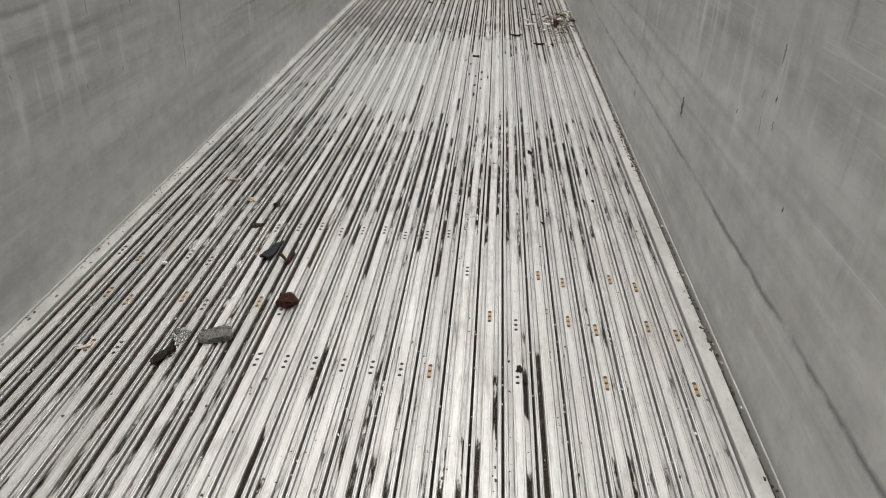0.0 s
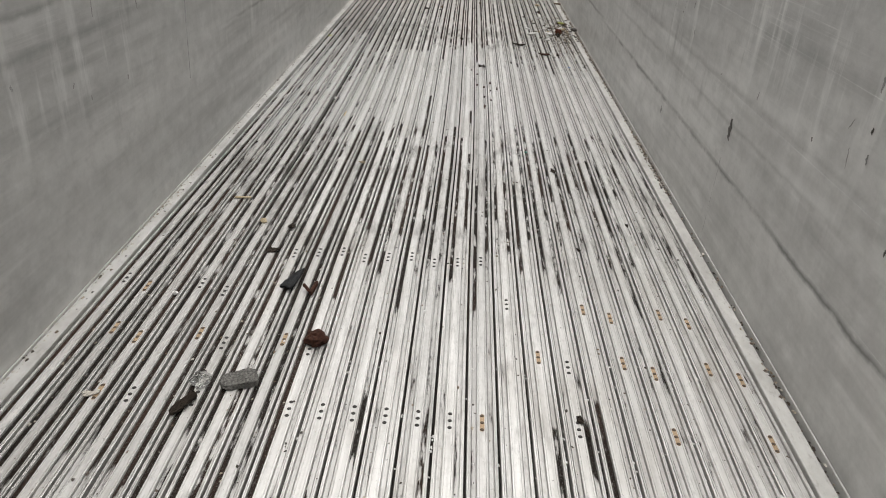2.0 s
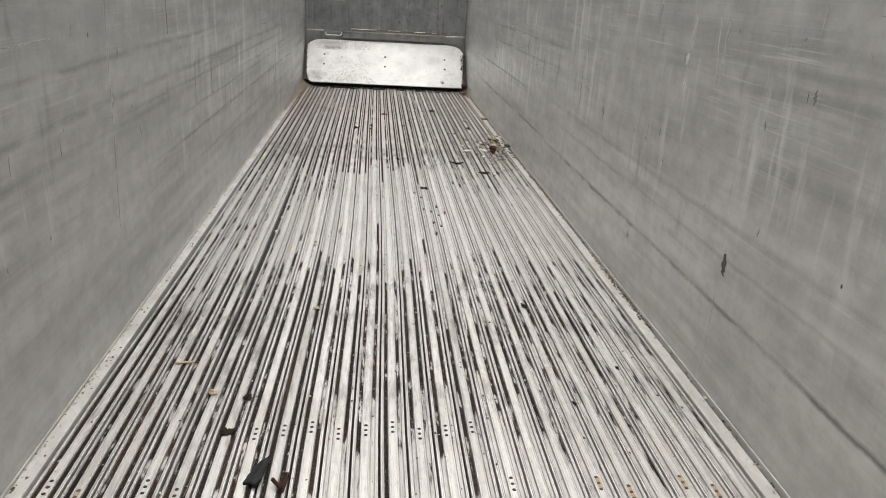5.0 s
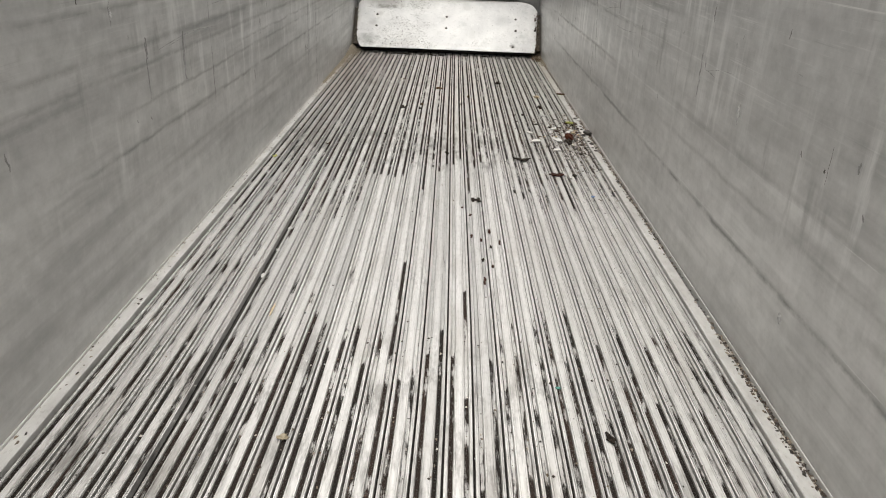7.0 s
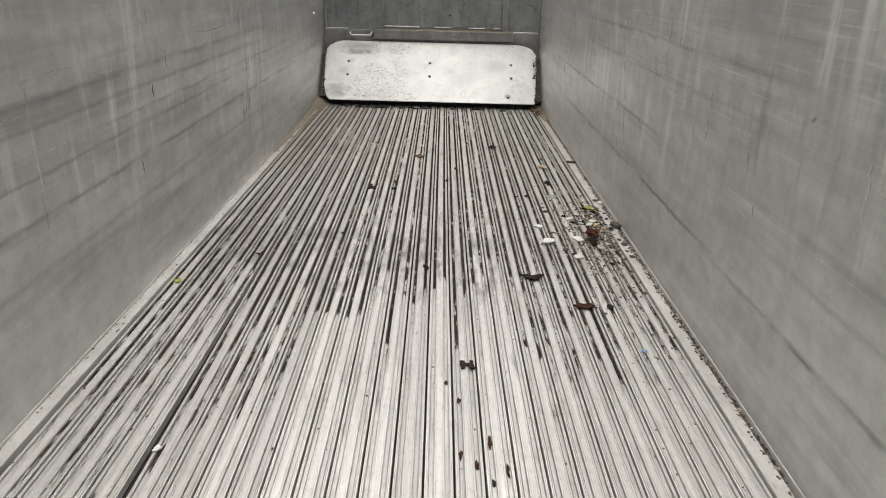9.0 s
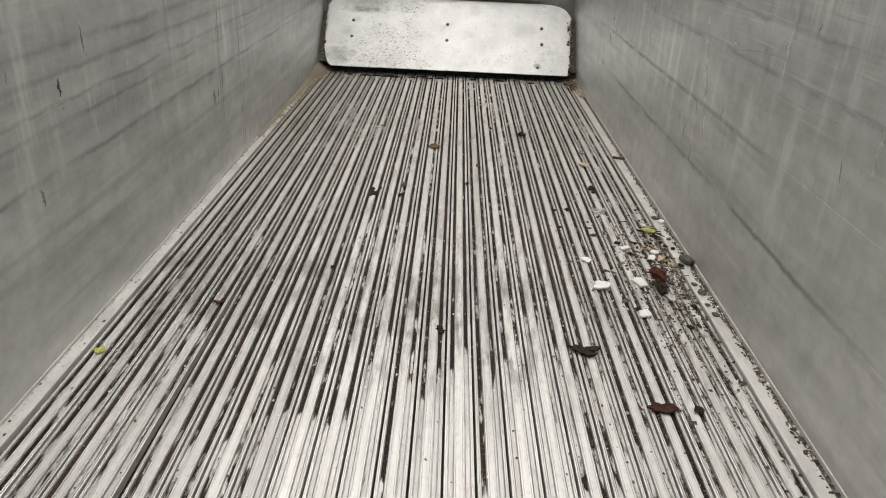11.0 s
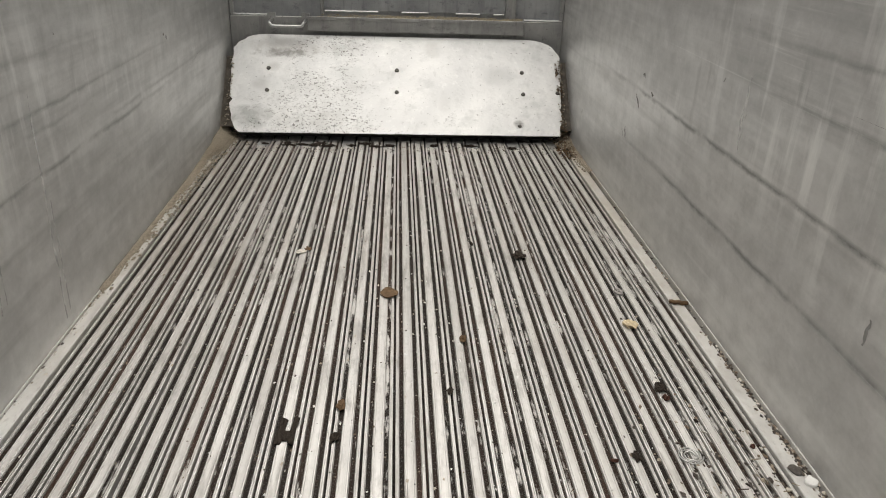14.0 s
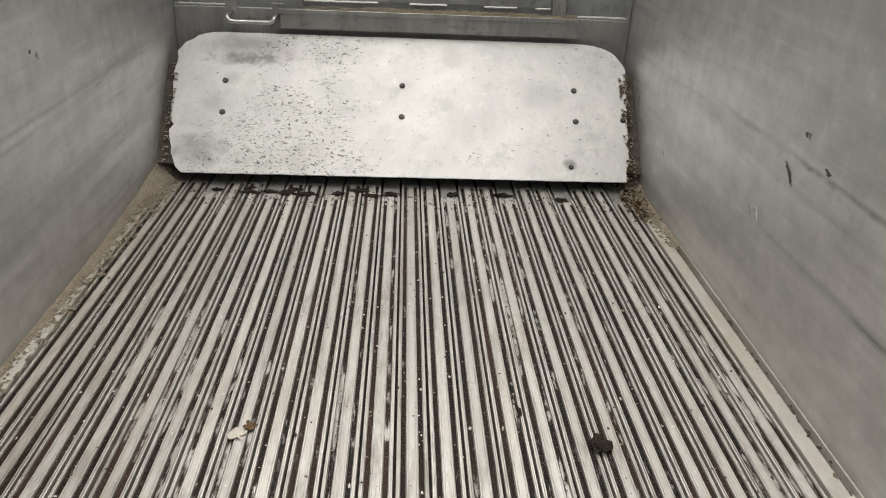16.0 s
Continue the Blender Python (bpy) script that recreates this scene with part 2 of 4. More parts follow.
    col = mix(t, ramp(t, run, 0.54, 0.72, 0, 0.5), col, tuple(0.5 * v for v in a))
    col = mix(t, ramp(t, run, 0.44, 0.30, 0, 0.35), col, tuple(min(0.8, 1.3 * v) for v in c))
    col = mix(t, ramp(t, smudge, 0.56, 0.70, 0, 0.6), col, tuple(0.4 * v for v in a))
    col = mix(t, ramp(t, fine, 0.64, 0.72, 0, 0.6), col, (0.10, 0.09, 0.08))
    t.links.new(col, b.inputs["Base Color"])
    t.links.new(ramp(t, broad, 0.3, 0.7, 0.5, 0.36), b.inputs["Roughness"])
    b.inputs["Metallic"].default_value = metallic
    bump(t, b, fine, 0.15, 0.002)
    return m


def flange_material():
    """Pale dusty strip: blotched, tan with sawdust towards the front end."""
    m, t, b = node_mat("dusty_flange")
    blot = noise_tex(t, 9.0, (1, 0.5, 1), 6, 0.66)
    fine = noise_tex(t, 70.0, (1, 0.4, 1), 5, 0.7)
    mud = noise_tex(t, 5.0, (1, 0.5, 1), 5, 0.65)
    sep = t.nodes.new("ShaderNodeSeparateXYZ")
    t.links.new(coords(t, (1, 1, 1)), sep.inputs[0])
    col = mix(t, ramp(t, blot, 0.32, 0.68), (0.52, 0.51, 0.49), (0.74, 0.735, 0.715))
    col = mix(t, ramp(t, fine, 0.56, 0.72, 0, 0.5), col, (0.30, 0.28, 0.255))
    tan = math_node(t, 'MULTIPLY', ramp(t, sep.outputs["Y"], 8.2, 10.8), ramp(t, mud, 0.34, 0.62, 0.25, 0.85))
    col = mix(t, tan, col, (0.44, 0.395, 0.325))
    t.links.new(col, b.inputs["Base Color"])
    b.inputs["Roughness"].default_value = 0.55
    b.inputs["Metallic"].default_value = 0.3
    bump(t, b, fine, 0.25, 0.002)
    return m


def mark_material():
    """Pale scrapes, broken and half worn away."""
    m, t, b = node_mat("pale_scrape")
    worn = noise_tex(t, 30.0, (1, 1, 0.5), 5, 0.65)
    b.inputs["Base Color"].default_value = (0.82, 0.815, 0.80, 1)
    b.inputs["Roughness"].default_value = 0.45
    b.inputs["Metallic"].default_value = 0.4
    clear = t.nodes.new("ShaderNodeBsdfTransparent")
    both = t.nodes.new("ShaderNodeMixShader")
    t.links.new(ramp(t, worn, 0.36, 0.70, 0.03, 0.62), both.inputs[0])
    t.links.new(clear.outputs[0], both.inputs[1])
    t.links.new(b.outputs[0], both.inputs[2])
    t.links.new(both.outputs[0], t.nodes["Material Output"].inputs["Surface"])
    return m


def plain(name, a, c, scale=40.0, rough=0.8, metallic=0.0, relief=0.3, dist=0.004):
    m, t, b = node_mat(name)
    n = noise_tex(t, scale, (1, 1, 1), 6, 0.65)
    n2 = noise_tex(t, scale * 0.17, (1, 1, 1), 3, 0.5)
    col = mix(t, ramp(t, n, 0.3, 0.7), a, c)
    col = mix(t, ramp(t, n2, 0.4, 0.7, 0, 0.5), col, tuple(0.5 * (u + v) * 0.8 for u, v in zip(a, c)))
    t.links.new(col, b.inputs["Base Color"])
    b.inputs["Roughness"].default_value = rough
    b.inputs["Metallic"].default_value = metallic
    b.inputs["Specular IOR Level"].default_value = 0.5 if metallic else 0.2
    bump(t, b, n, relief, dist)
    return m


def dirt_material():
    """Dark dirt caked in the grooves, with shade painted along their edges; the uv carries the distance across and the
    amount.
    """
    m, t, b = node_mat("groove_dirt")
    uv = t.nodes.new("ShaderNodeUVMap")
    sep = t.nodes.new("ShaderNodeSeparateXYZ")
    t.links.new(uv.outputs["UV"], sep.inputs[0])
    streak = noise_tex(t, 1.0, (36, 3.9, 1), 6, 0.66)
    fray = noise_tex(t, 1.0, (260, 17, 10), 4, 0.7)
    spots = noise_tex(t, 1.0, (230, 150, 10), 4, 0.7)
    breaks = noise_tex(t, 1.0, (31, 13, 1), 4, 0.6)
    f = math_node(t, 'ADD', ramp(t, streak, 0.30, 0.70, -0.1, 1.1), sep.outputs["Y"])
    f = math_node(t, 'ADD', f, ramp(t, fray, 0.25, 0.75, -0.20, 0.20))
    f = math_node(t, 'ADD', f, math_node(t, 'MULTIPLY', ramp(t, breaks, 0.28, 0.72, -0.34, 0.34), ramp(t, sep.outputs["Y"], 0.15, 0.45)))
    # Both groove edges go darker: caught dirt plus crease shade put into the colour.
    rim = ramp(t, math_node(t, 'ABSOLUTE', math_node(t, 'SUBTRACT', sep.outputs["X"], 0.5), 0), 0.30, 0.50)
    f = math_node(t, 'ADD', f, math_node(t, 'MULTIPLY', rim, 0.16))
    f = math_node(t, 'MULTIPLY', ramp(t, f, 0.70, 1.0), ramp(t, spots, 0.33, 0.47, 0.55, 1.0))
    thin = math_node(t, 'ADD', ramp(t, streak, 0.35, 0.7, 0.03, 0.18), math_node(t, 'MULTIPLY', rim, ramp(t, breaks, 0.3, 0.7, 0.10, 0.36)))
    f = math_node(t, 'MULTIPLY', math_node(t, 'MAXIMUM', f, thin), 0.99)
    col = mix(t, ramp(t, spots, 0.40, 0.78), (0.006, 0.005, 0.0042), (0.040, 0.030, 0.024))
    brown = noise_tex(t, 1.0, (9, 0.7, 1), 3, 0.5)
    col = mix(t, ramp(t, brown, 0.46, 0.68, 0, 0.65), col, (0.056, 0.032, 0.023))
    t.links.new(col, b.inputs["Base Color"])
    b.inputs["Roughness"].default_value = 0.7
    b.inputs["Specular IOR Level"].default_value = 0.15
    clear = t.nodes.new("ShaderNodeBsdfTransparent")
    both = t.nodes.new("ShaderNodeMixShader")
    t.links.new(f, both.inputs[0])
    t.links.new(clear.outputs[0], both.inputs[1])
    t.links.new(b.outputs[0], both.inputs[2])
    t.links.new(both.outputs[0], t.nodes["Material Output"].inputs["Surface"])
    bump(t, b, spots, 0.4, 0.003)
    return m


def grit_material():
    """Mixed crumbs: mostly dark soil and bark, some pale chips."""
    m, t, b = node_mat("mixed_grit")
    g = t.nodes.new("ShaderNodeNewGeometry")
    r = t.nodes.new("ShaderNodeValToRGB")
    t.links.new(g.outputs["Random Per Island"], r.inputs[0])
    e = r.color_ramp.elements
    e[0].position, e[0].color = 0.0, (0.03, 0.024, 0.02, 1)
    e[1].position, e[1].color = 1.0, (0.75, 0.73, 0.68, 1)
    for p, c in ((0.45, (0.07, 0.052, 0.04, 1)), (0.68, (0.20, 0.15, 0.105, 1)), (0.84, (0.42, 0.37, 0.30, 1))):
        n = e.new(p)
        n.color = c
    t.links.new(r.outputs[0], b.inputs["Base Color"])
    b.inputs["Roughness"].default_value = 0.6
    return m


M_SLAT = slat_material()
M_WALL = wall_material("oxidised_wall_aluminium", ((0.42, 0.014, 0.3, 5, 10), (0.60, 0.009, 0.6, 4.5, 10.5), (0.745, 0.008, 0.45, 5, 9.5), (0.81, 0.008, 0.45, 6.5, 10), (0.905, 0.010, 0.45, 4, 9), (0.99, 0.013, 0.45, 2, 9.5), (1.16, 0.012, 0.4, 1, 6), (0.87, 0.014, 0.35, 1.5, 5), (0.64, 0.009, 0.4, 9.8, 11.3)), 0.55)
M_WALL_R = wall_material("rubbed_wall_aluminium", ((0.368, 0.011, 0.85, -1, 6.2), (0.392, 0.011, 0.75, 6.5, 10.2), (0.68, 0.010, 0.8, 7.4, 10.6), (0.965, 0.009, 0.5, 6, 9), (1.13, 0.010, 0.45, 6, 9), (0.70, 0.014, 0.3, 1, 6), (0.57, 0.010, 0.3, 2, 6)), 0.9)
M_PLATE = plate_material()
M_DIRT = dirt_material()
M_GRIT = grit_material()
# Near-black, so that the colour itself carries the shade down in the gaps.
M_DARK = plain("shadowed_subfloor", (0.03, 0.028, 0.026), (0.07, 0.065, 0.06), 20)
M_GAP_BACK = plain("dark_gap_backing", (0.045, 0.04, 0.035), (0.14, 0.122, 0.10), 40, 0.8)
M_FLANGE = flange_material()
M_FRAME = grimy("grey_frame_aluminium", (0.30, 0.30, 0.295), (0.47, 0.47, 0.46))
M_HEAD = grimy("headboard_aluminium", (0.25, 0.26, 0.27), (0.44, 0.45, 0.46))
M_WELD = plain("bright_weld", (0.75, 0.75, 0.74), (0.9, 0.9, 0.89), 60, 0.35, 0.5)
M_BOLT = plain("dirty_bolt", (0.05, 0.045, 0.04), (0.14, 0.13, 0.12), 120, 0.5, 0.6)
M_RUST = plain("rust", (0.33, 0.19, 0.09), (0.60, 0.50, 0.37), 160, 0.8)
M_CRUST = plain("pale_crust", (0.40, 0.37, 0.32), (0.66, 0.63, 0.57), 90, 0.9)
M_SCREW = plain("screw_head", (0.06, 0.045, 0.035), (0.17, 0.12, 0.08), 200, 0.5, 0.6)
M_SOOT = plain("blackened_screw", (0.02, 0.02, 0.02), (0.06, 0.055, 0.05), 200, 0.6, 0.3)
M_FOAM = plain("white_foam", (0.66, 0.655, 0.64), (0.84, 0.835, 0.82), 60, 0.9)
M_SPONGE = plain("grey_sponge", (0.02, 0.019, 0.018), (0.36, 0.35, 0.33), 150, 0.95, 0.0, 1.0, 0.01)
M_BARK = plain("brown_bark", (0.022, 0.010, 0.007), (0.080, 0.032, 0.020), 90, 0.8, 0.0, 0.8, 0.008)
M_REDBARK = plain("red_brown_bark", (0.045, 0.014, 0.008), (0.13, 0.042, 0.022), 90, 0.8, 0.0, 0.8, 0.008)
M_SLATE = plain("dark_rubber", (0.010, 0.011, 0.012), (0.030, 0.032, 0.035), 70, 0.6)
M_SOIL = plain("dark_soil", (0.014, 0.011, 0.009), (0.050, 0.038, 0.029), 130, 0.9, 0.0, 1.0, 0.01)
M_LEAF = plain("dead_leaf", (0.075, 0.046, 0.024), (0.16, 0.10, 0.055), 80, 0.7)
M_GREEN = plain("yellow_green_pod", (0.34, 0.38, 0.07), (0.60, 0.60, 0.22), 60, 0.5)
M_BEIGE = plain("beige_wood", (0.48, 0.38, 0.24), (0.68, 0.58, 0.42), 60, 0.8)
M_COBBLE = plain("dark_stone", (0.045, 0.04, 0.036), (0.13, 0.118, 0.105), 70, 0.45)
M_STONE = plain("grey_stone", (0.22, 0.21, 0.20), (0.44, 0.42, 0.40), 90, 0.85)
M_SAWDUST = plain("sawdust", (0.17, 0.14, 0.105), (0.46, 0.405, 0.32), 120, 0.95, 0.0, 1.0, 0.01)
M_STRAW = plain("straw", (0.20, 0.165, 0.105), (0.50, 0.44, 0.33), 60, 0.7)
M_STEEL = plain("bright_wire", (0.55, 0.55, 0.55), (0.75, 0.75, 0.74), 90, 0.3, 0.9)
M_MARK = mark_material()
M_DAB = plain("grey_smudge", (0.22, 0.217, 0.21), (0.36, 0.355, 0.345), 60, 0.6, 0.4)
M_TEAL = plain("teal_plastic", (0.10, 0.34, 0.30), (0.16, 0.45, 0.38), 50, 0.4)
M_BLUE = plain("blue_plastic", (0.12, 0.22, 0.45), (0.25, 0.40, 0.65), 50, 0.35)
M_FILM, _t, _b = node_mat("clear_film")
_b.inputs["Base Color"].default_value = (0.72, 0.72, 0.71, 1)
_b.inputs["Roughness"].default_value = 0.25
_b.inputs["Transmission Weight"].default_value = 0.96
_b.inputs["IOR"].default_value = 1.35

# ---- mesh helpers ----


def finish(name, bm, material, smooth=False):
    me = bpy.data.meshes.new(name)
    bmesh.ops.recalc_face_normals(bm, faces=bm.faces)
    bm.to_mesh(me)
    bm.free()
    me.materials.append(material)
    if smooth:
        for p in me.polygons:
            p.use_smooth = True
    return me


def part(name, bm, material, parent, label="", smooth=False):
    ob = new(name, finish(name, bm, material, smooth))
    ob.parent = parent
    return tagged(ob, label)


def thing(name, bm, material, label, category, at=(0, 0, 0), turn=0.0, group="", kind="", smooth=False):
    ob = new(name, finish(name, bm, material, smooth))
    ob.matrix_basis = pose(*at, 0, 0, turn)
    return tagged(ob, label, category, group, kind)


def empty(name, label, category, at=(0, 0, 0), kind="", group="", turn=0.0):
    ob = new(name)
    ob.matrix_basis = pose(*at, 0, 0, turn)
    return tagged(ob, label, category, group, kind)


def box(bm, x0, y0, z0, x1, y1, z1, bevel=0.0):
    r = bmesh.ops.create_cube(bm, size=1.0)
    vs = r["verts"]
    for v in vs:
        v.co = Vector(((x0 + x1) / 2 + v.co.x * (x1 - x0), (y0 + y1) / 2 + v.co.y * (y1 - y0), (z0 + z1) / 2 + v.co.z * (z1 - z0)))
    if bevel:
        es = list({e for v in vs for e in v.link_edges})
        bmesh.ops.bevel(bm, geom=es, offset=bevel, segments=1, affect='EDGES')
    return bm


def boxed(x0, y0, z0, x1, y1, z1, bevel=0.0):
    return box(bmesh.new(), x0, y0, z0, x1, y1, z1, bevel)


def prism(outline, depth, bevel=0.0):
    """A plate from an outline in xy, from z 0 up to depth."""
    bm = bmesh.new()
    f = bm.faces.new([bm.verts.new((x, y, 0)) for x, y in outline])
    r = bmesh.ops.extrude_face_region(bm, geom=[f])
    bmesh.ops.translate(bm, verts=[v for v in r["geom"] if isinstance(v, bmesh.types.BMVert)], vec=(0, 0, depth))
    if bevel:
        bmesh.ops.bevel(bm, geom=list(bm.edges), offset=bevel, segments=1, affect='EDGES')
    return bm


def tube(points, radius, sides=8):
    bm = bmesh.new()
    rings = []
    pts = [Vector(p) for p in points]
    for i, p in enumerate(pts):
        d = (pts[min(i + 1, len(pts) - 1)] - pts[max(i - 1, 0)]).normalized()
        q = d.to_track_quat('Z', 'Y')
        rings.append([bm.verts.new(p + q @ Vector((radius * math.cos(a), radius * math.sin(a), 0)))
                      for a in (2 * math.pi * k / sides for k in range(sides))])
    for a, b in zip(rings, rings[1:]):
        for k in range(sides):
            bm.faces.new((a[k], a[(k + 1) % sides], b[(k + 1) % sides], b[k]))
    bm.faces.new(rings[0][::-1])
    bm.faces.new(rings[-1])
    return bm


def lump(sx, sy, sz, seed, rough=0.35, detail=2, freq=1.4):
    """An uneven clod that sits on z 0."""
    bm = bmesh.new()
    bmesh.ops.create_icosphere(bm, subdivisions=detail, radius=1.0)
    for v in bm.verts:
        n = noise.noise(v.co * freq + Vector((seed * 3.7, seed, 0))) + 0.5 * noise.noise(v.co * freq * 2.7 + Vector((seed, 0, 5)))
        p = v.co * (1 + rough * n)
        v.co = Vector((p.x * sx / 2, p.y * sy / 2, max(p.z, -0.75) * sz / 2))
    low = min(v.co.z for v in bm.verts)
    for v in bm.verts:
        v.co.z -= low
    return bm


def scrap(sx, sy, thick, seed, curl=0.3, ragged=0.22, n=18):
    """A ragged bent flake with thickness, resting on z 0."""
    bm = bmesh.new()
    top, bot = [], []
    lift = max(sx, sy) * curl

    def z_of(x, y):
        return lift * ((x / sx) ** 2 + 0.6 * (y / sy) ** 2 + 0.35 * noise.noise(Vector((x / sx * 2, y / sy * 2, seed))))
    for ring in (0.0, 0.5, 1.0):
        for k in range(n if ring else 1):
            a = 2 * math.pi * k / n
            r = ring * (1 + ragged * noise.noise(Vector((math.cos(a) * 1.7, math.sin(a) * 1.7, seed * 2.3))) * 2)
            x, y = r * math.cos(a) * sx / 2, r * math.sin(a) * sy / 2
            z = z_of(x, y)
            top.append(bm.verts.new((x, y, z + thick)))
            bot.append(bm.verts.new((x, y, z)))
    for k in range(n):
        j = (k + 1) % n
        bm.faces.new((top[0], top[1 + k], top[1 + j]))
        bm.faces.new((top[1 + k], top[1 + n + k], top[1 + n + j], top[1 + j]))
        bm.faces.new((bot[0], bot[1 + j], bot[1 + k]))
        bm.faces.new((bot[1 + k], bot[1 + j], bot[1 + n + j], bot[1 + n + k]))
        bm.faces.new((top[1 + n + k], bot[1 + n + k], bot[1 + n + j], top[1 + n + j]))
    low = min(v.co.z for v in bm.verts)
    for v in bm.verts:
        v.co.z -= low
    return bm


# ---- plan ----
HALF = 1.23            # half the inner width
REAR, FRONT = -1.6, 12.27
TOP = 2.65
HEAD = 2.1             # the headboard is lower than the sides
SLATS, PITCH, FIRST = 24, 0.0962, -1.115
SLAT_W = 0.0874
GROOVES = (-0.0247, 0.0247)


def slat_x(k, y):
    """Centre of slat k at y: the loose slats bow sideways and leave one wide gap."""
    bow = 0.0
    for (y0, a0), (y1, a1) in zip(BOW, BOW[1:]):
        if y0 <= y <= y1:
            bow = a0 + (a1 - a0) * (y - y0) / (y1 - y0)
    if k <= 3:
        return FIRST + PITCH * k - 0.003 + 0.009 * bow
    return FIRST + PITCH * k + 0.028 * bow * max(0.0, 1 - (k - 4) / 18)


BOW = ((2.8, 0.0), (3.4, 0.35), (4.0, 0.8), (4.6, 1.0), (5.2, 0.97), (5.7, 0.82), (6.3, 0.6), (7.2, 0.3), (8.5, 0.1), (10.5, 0.0))


def slat_near(x, y):
    return min(range(SLATS), key=lambda k: abs(slat_x(k, y) - x))


rng = random.Random(7)

# ---- walls: horizontal extruded planks, an unseen light-blocking skin behind them ----


def side_wall(name, sign, seams):
    wall = empty(name, "dull grey aluminium trailer side wall with scuffs", "wall", kind="structure")
    zs = [-0.06] + seams + [TOP]
    for z0, z1 in zip(zs, zs[1:]):
        a, b = sorted((sign * HALF, sign * (HALF + 0.025)))
        part("plank", boxed(a, REAR, z0 + 0.0001, b, FRONT + 0.03, z1 - 0.0001, 0.0005), M_WALL_R if sign > 0 else M_WALL, wall)
    # Unseen outer skin, added to keep daylight from leaking through the plank seams.
    a, b = sorted((sign * (HALF + 0.026), sign * (HALF + 0.05)))
    part("light_block", boxed(a, REAR - 0.03, -0.12, b, FRONT + 0.08, TOP), M_FRAME, wall)
    a, b = sorted((sign * (HALF - 0.03), sign * (HALF + 0.06)))
    part("top_rail", boxed(a, REAR, TOP + 0.001, b, FRONT, TOP + 0.07, 0.01), M_FRAME, wall)
    return wall


wall_l = side_wall("wall_left", -1, [0.61, 0.81, 0.99, 1.42, 1.95])
wall_r = side_wall("wall_right", 1, [0.385, 0.68, 0.965, 1.45, 1.95])

rear = empty("wall_rear", "plain grey aluminium rear doors, closed", "wall", kind="structure")
for x0, x1 in ((-HALF - 0.02, -0.002), (0.002, HALF + 0.02)):
    part("door_leaf", boxed(x0, REAR - 0.05, -0.06, x1, REAR - 0.002, TOP, 0.004), M_WALL, rear)


def scrape(wall, sign, y, z0, z1, width, material, lean=0.0):
    """A thin scrape standing a hair proud of the wall."""
    bm = bmesh.new()
    n = 9
    cols = []
    for i in range(n):
        f = i / (n - 1)
        z = z0 + (z1 - z0) * f
        w = width * (0.35 + 0.65 * math.sin(math.pi * min(max(f, 0.06), 0.94))) * rng.uniform(0.7, 1.2)
        yy = y + lean * f + rng.uniform(-0.3, 0.3) * width
        cols.append((bm.verts.new((sign * (HALF - 0.0012), yy - w / 2, z)), bm.verts.new((sign * (HALF - 0.0012), yy + w / 2, z))))
    for a, b in zip(cols, cols[1:]):
        bm.faces.new((a[0], a[1], b[1], b[0]))
    part("scrape", bm, material, wall)


for y, z0, z1, w, lean in ((3.16, 0.05, 0.50, 0.006, 0.0), (3.80, 1.14, 1.50, 0.024, -0.03), (3.46, 1.20, 1.46, 0.020, 0.0),
                           (7.94, 0.48, 1.14, 0.034, 0.28), (8.10, 0.40, 0.68, 0.018, 0.03), (5.376, 0.935, 0.99, 0.012, 0.02), (10.44, 0.39, 0.45, 0.03, 0.03), (6.62, 0.80, 1.02, 0.022, 0.0), (5.44, 0.80, 1.00, 0.022, 0.0), (4.90, 0.80, 0.90, 0.03, 0.0), (9.16, 0.72, 0.98, 0.03, 0.0), (7.30, 0.95, 1.15, 0.03, 0.0), (4.20, 0.28, 0.32, 0.03, 0.0),
                           (8.21, 1.135, 1.185, 0.034, 0.0), (3.83, 1.25, 1.29, 0.02, 0.0), (7.79, 0.98, 1.01, 0.02, 0.02),
                           (3.165, 0.60, 0.612, 0.010, 0.0), (2.83, 1.40, 1.52, 0.008, 0.0), (10.47, 0.38, 0.43, 0.014, 0.05)):
    scrape(wall_r, 1, y, z0, z1, w, M_MARK, lean)
for y, z0, z1, w, lean in ((8.21, 1.135, 1.185, 0.030, 0.0), (3.81, 1.24, 1.29, 0.034, 0.0), (3.79, 1.27, 1.46, 0.013, -0.04), (3.50, 1.22, 1.46, 0.009, 0.04), (3.165, 0.598, 0.612, 0.009, 0.0), (7.79, 0.985, 1.005, 0.016, 0.02)):
    scrape(wall_r, 1, y, z0, z1, w, M_WELD, lean)
for y, z0, z1, w, lean in ((4.86, 1.11, 1.22, 0.009, 0.0), (4.87, 1.12, 1.15, 0.014, 0.0)):
    scrape(wall_l, -1, y, z0, z1, w, M_WELD, lean)
for y, z0, z1, w, lean in ((3.13, 0.50, 0.59, 0.034, 0.02), (10.29, 0.59, 0.65, 0.022, 0.06), (10.11, 0.69, 0.71, 0.03, 0.02),
                           (10.28, 0.755, 0.772, 0.02, 0.0), (4.14, 0.80, 0.92, 0.003, 0.0), (11.89, 0.38, 0.44, 0.008, 0.0),
                           (2.23, 1.23, 1.26, 0.004, 0.01), (2.14, 0.87, 0.89, 0.012, 0.0), (4.16, 0.83, 0.845, 0.010, 0.0),
                           (2.83, 1.22, 1.26, 0.004, 0.0), (1.9, 0.62, 0.64, 0.010, 0.0), (2.45, 0.74, 0.755, 0.010, 0.0)):
    scrape(wall_r, 1, y, z0, z1, w, M_BOLT, lean)
